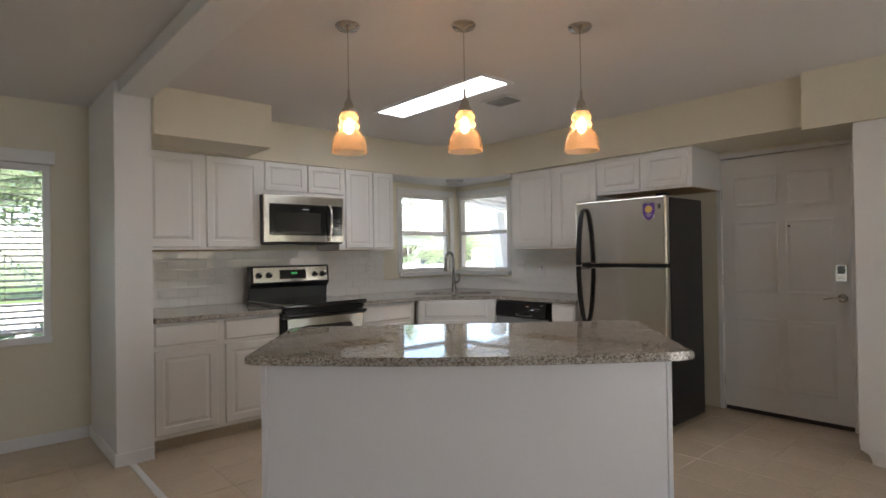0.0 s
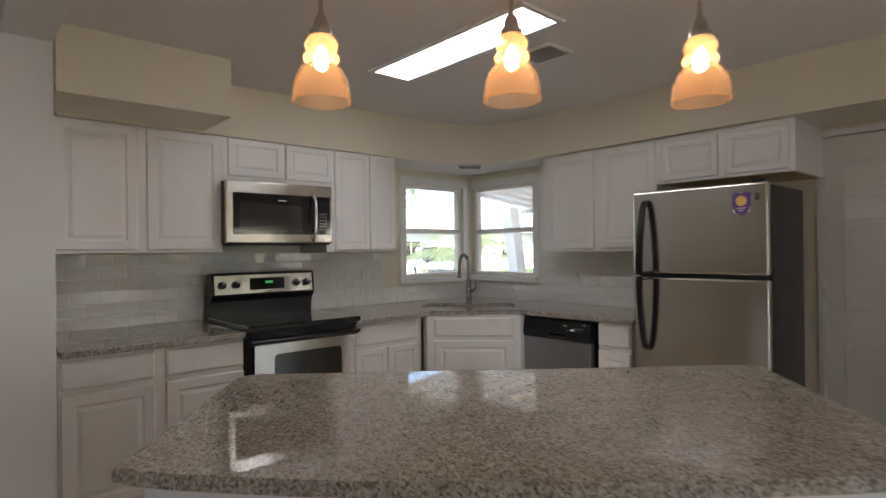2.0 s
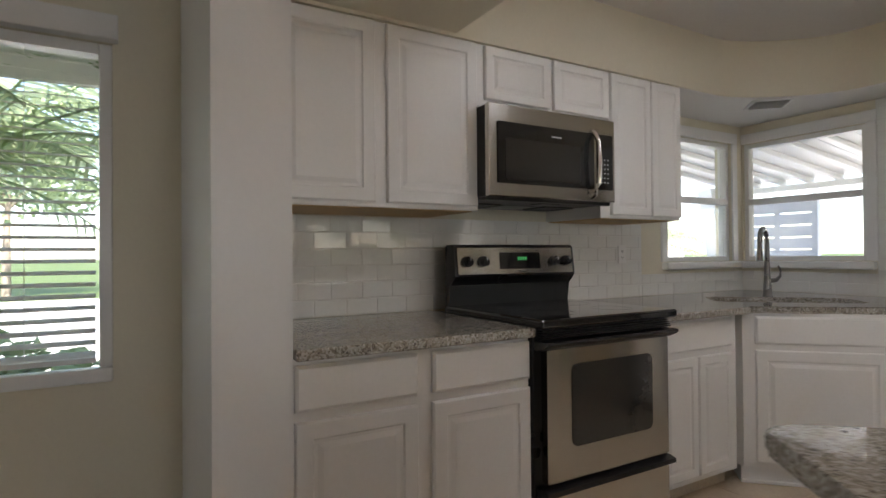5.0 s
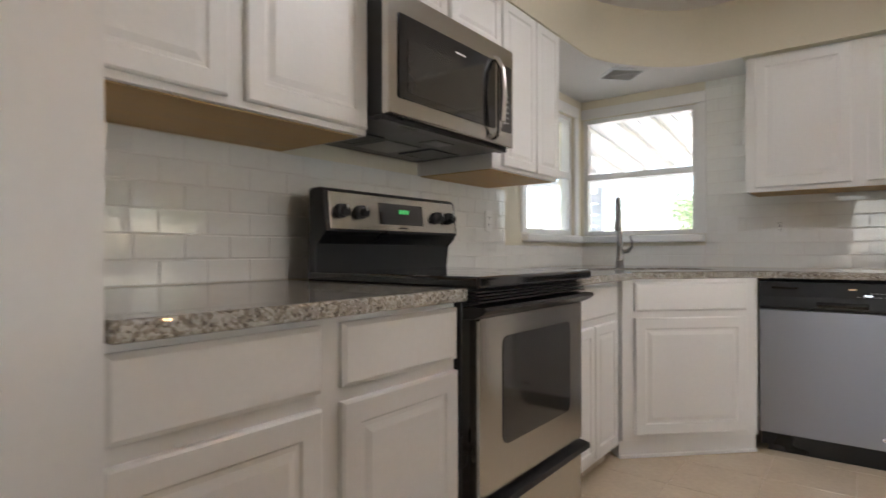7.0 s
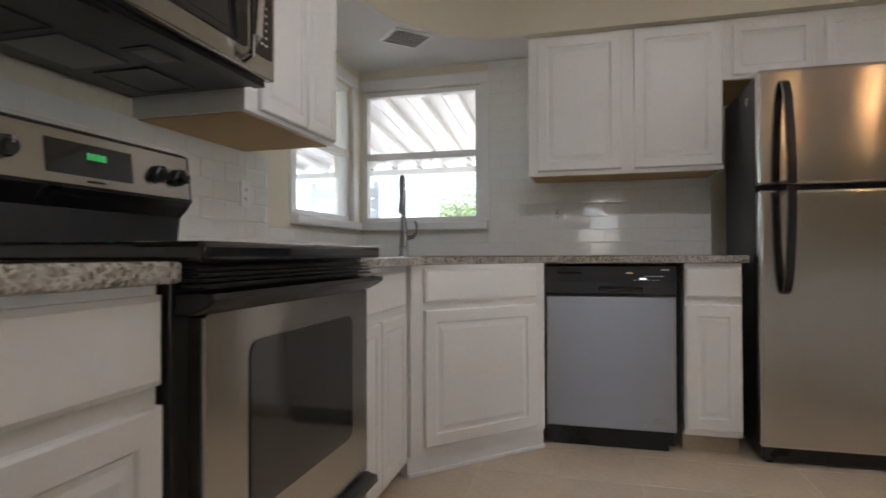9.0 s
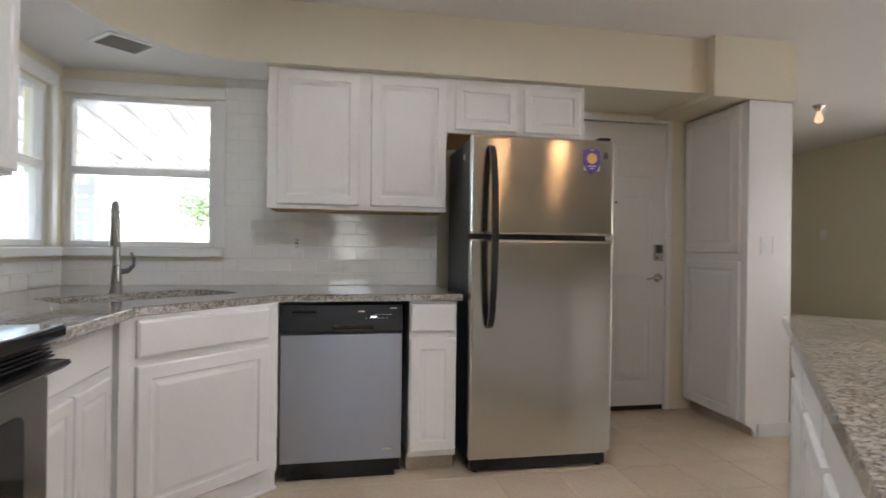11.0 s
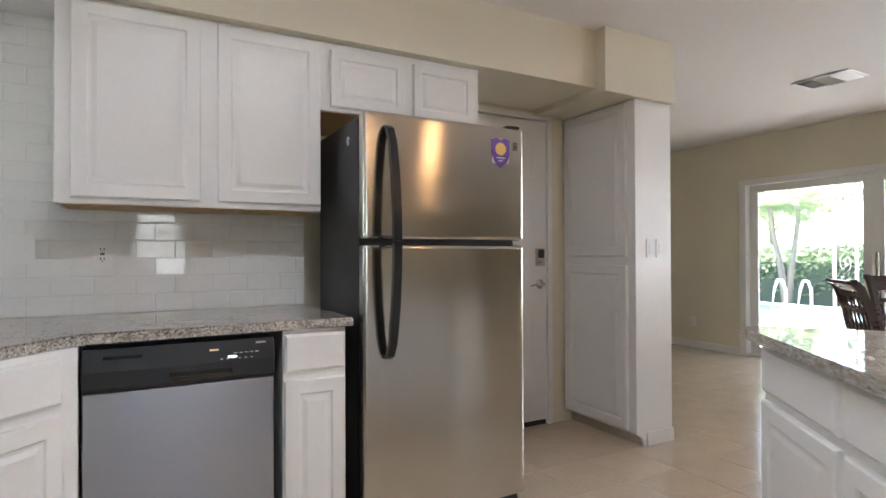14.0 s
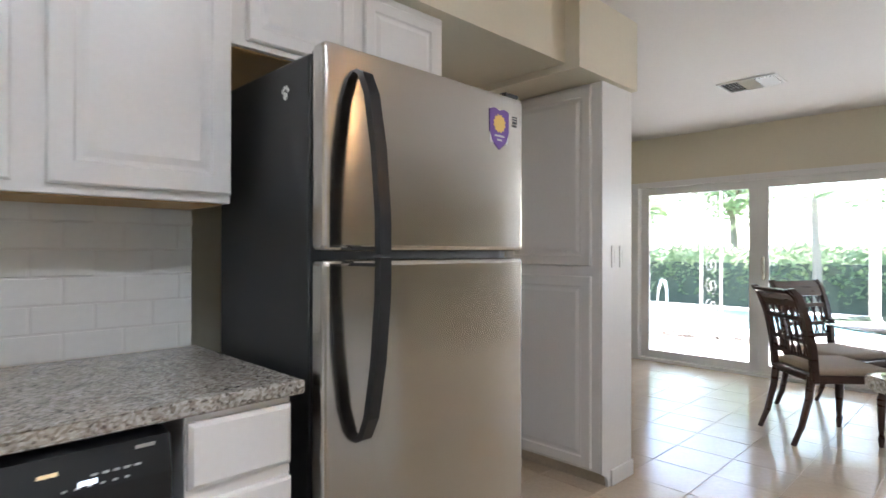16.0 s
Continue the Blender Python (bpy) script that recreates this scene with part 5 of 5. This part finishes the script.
for y in (-0.13, 0.13):
    part("post", boxed(-0.015, 0.015, y - 0.015, y + 0.015, 0, 2.19), M_TRIM, ic)
for k in range(7):
    for s in (-1, 1):
        pts = []
        for j in range(15):
            a = j / 14 * math.pi * 2.3
            rr = 0.075 * (1 - j / 18)
            pts.append((0, s * (0.02 + rr * math.sin(a) * 0.7), 0.2 + 0.29 * k + rr * math.cos(a) * 1.5 * s))
        part("scroll", tube(bmesh.new(), pts, 0.0045, 5), M_TRIM, ic)
lad = thing("pool_ladder", pose(7.3, 7.4, -0.05), "white tubular pool ladder rails", "pool ladder")
for y in (-0.22, 0.22):
    part("rail", tube(bmesh.new(), [(0.35, y, -0.1), (0.35, y, 0.55), (0.25, y, 0.72), (0.1, y, 0.74), (0.0, y, 0.6), (-0.15, y, 0.0)], 0.025, 8), M_TRIM, lad, smooth=True)
hedge(pose(13.0, 8, -0.2, 0, 0, -90), 22, 1.2, 1.6, 16000, 51, "dense clipped green hedge behind the pool")
palm(pose(11.4, 9.7, -0.2), 2.5, 18, 1.7, 52, "palm with a forked pale trunk behind the pool", ((-0.2, 0.3), (0.15, -0.22)), 0.8, 0.5, 0.09)
palm(pose(11.8, 5.6, -0.2), 2.6, 14, 2.0, 53, "palm behind the pool", ((0.1, 0.1),), 0.8, 0.6, 0.12)
for k, (x, y, h) in enumerate(((16, 4, 5.5), (17, 9, 6.0), (16.5, 13, 5.0), (18, 0, 6.0), (17, 17, 6))):
    tree(pose(x, y, -0.2), h, 2.5, 2600, 60 + k, "leafy green tree behind the hedge", 0.24)


# ---- tiles: wall tiles of the backsplash, then floor tiles ----
def tile_mesh(name, w, h, t, mat, b=0.0024):
    bm = bmesh.new()
    rings(bm, -w / 2, w / 2, -h / 2, h / 2, [(0, 0), (0, t - b), (b, t)])
    bmesh.ops.recalc_face_normals(bm, faces=bm.faces)
    me = bpy.data.meshes.new(name)
    bm.to_mesh(me)
    bm.free()
    me.materials.append(mat)
    return me


TW, TH, TT, GAP = 0.1514, 0.0752, 0.006, 0.0028
shared = {}


def tiled(wall, place, u0, u1, z0, z1):
    """Running bond of wall tiles; place(u, z) gives the pose of a tile's middle."""
    rows = int(math.ceil((z1 - z0) / (TH + GAP)))
    for r in range(rows):
        lo, hi = z0 + r * (TH + GAP), min(z1, z0 + r * (TH + GAP) + TH)
        if hi - lo < 0.012:
            continue
        u = u0 - (TW / 2 if r % 2 else 0)
        while u < u1 - 0.01:
            a, b = max(u, u0), min(u + TW, u1)
            u += TW + GAP
            if b - a < 0.012:
                continue
            key = (round(b - a, 3), round(hi - lo, 3))
            if key not in shared:
                shared[key] = tile_mesh("tile", b - a, hi - lo, TT, M_TILE)
            t = new("tile", shared[key])
            t.parent = wall
            t.matrix_local = place((a + b) / 2, (lo + hi) / 2) @ pose(0, 0, 0, random.uniform(-0.7, 0.7), 0, random.uniform(-0.7, 0.7))


def west(u, z):
    return pose(XW, u, z, 0, 0, 90)


def north(u, z):
    return pose(u, YN, z)


structure("backsplash", boxed(XW, XW + 0.0045, 0.957, 4.545, CT + 0.001, 1.066), M_GROUT, "pale grout behind the wall tiles", "backsplash")
structure("backsplash", boxed(XW, XW + 0.0045, 0.957, 3.435, 1.066, 1.39), M_GROUT, "pale grout behind the wall tiles", "backsplash")
structure("backsplash", boxed(XW + 0.005, -1.987, YN - 0.005, YN, CT + 0.001, 1.066), M_GROUT, "pale grout behind the wall tiles", "backsplash")
structure("backsplash", boxed(-3.265, -1.987, YN - 0.005, YN, 1.066, 1.37), M_GROUT, "pale grout behind the wall tiles", "backsplash")
structure("backsplash", boxed(-3.265, -2.987, YN - 0.005, YN, 1.37, SOF - 0.006), M_GROUT, "pale grout behind the wall tiles", "backsplash")
tiled(wall_west, west, 0.957, 3.25, CT + 0.002, 1.39)
tiled(wall_west, west, 3.252, 3.435, CT + 0.002, 1.39)
tiled(wall_west, west, 3.437, 4.54, CT + 0.002, 1.066)
tiled(wall_north, north, XW + 0.012, -3.275, CT + 0.002, 1.066)
tiled(wall_north, north, -3.262, -1.987, CT + 0.002, CT + 0.0 + 6 * (TH + GAP))
tiled(wall_north, north, -3.262, -2.987, CT + 0.002 + 6 * (TH + GAP), SOF - 0.006)

FT, FG = 0.333, 0.0035
rest = bmesh.new()
fm = bpy.data.meshes.new("tile")
bm = bmesh.new()
h = (FT - FG) / 2
prism(bm, [(-h, -h), (h, -h), (h, h), (-h, h)], -0.012, 0.0, 0.0015, 1)
bm.to_mesh(fm)
bm.free()
fm.materials.append(M_FLOOR)
nx, ny = int((XE - XW) / FT) + 1, int((7.6 - YS) / FT) + 1
for i in range(nx):
    for j in range(ny):
        x, y = XW + FT * (i + 0.5), YS + FT * (j + 0.5) + 0.1
        zz = random.uniform(-0.0004, 0.0004)
        if (x < 0.0 and 0.5 < y < 4.9 and x > -3.5) or (x >= 0.0 and 3.0 < y < 6.3):
            t = new("tile", fm)
            t.parent = floor
            t.location = (x, y, zz)
        else:
            prism(rest, [(x - h, y - h), (x + h, y - h), (x + h, y + h), (x - h, y + h)], -0.012, zz)
tagged(part("floor_tiles", rest, M_FLOOR, floor), "beige floor tiles of the living room", kind="stuff")
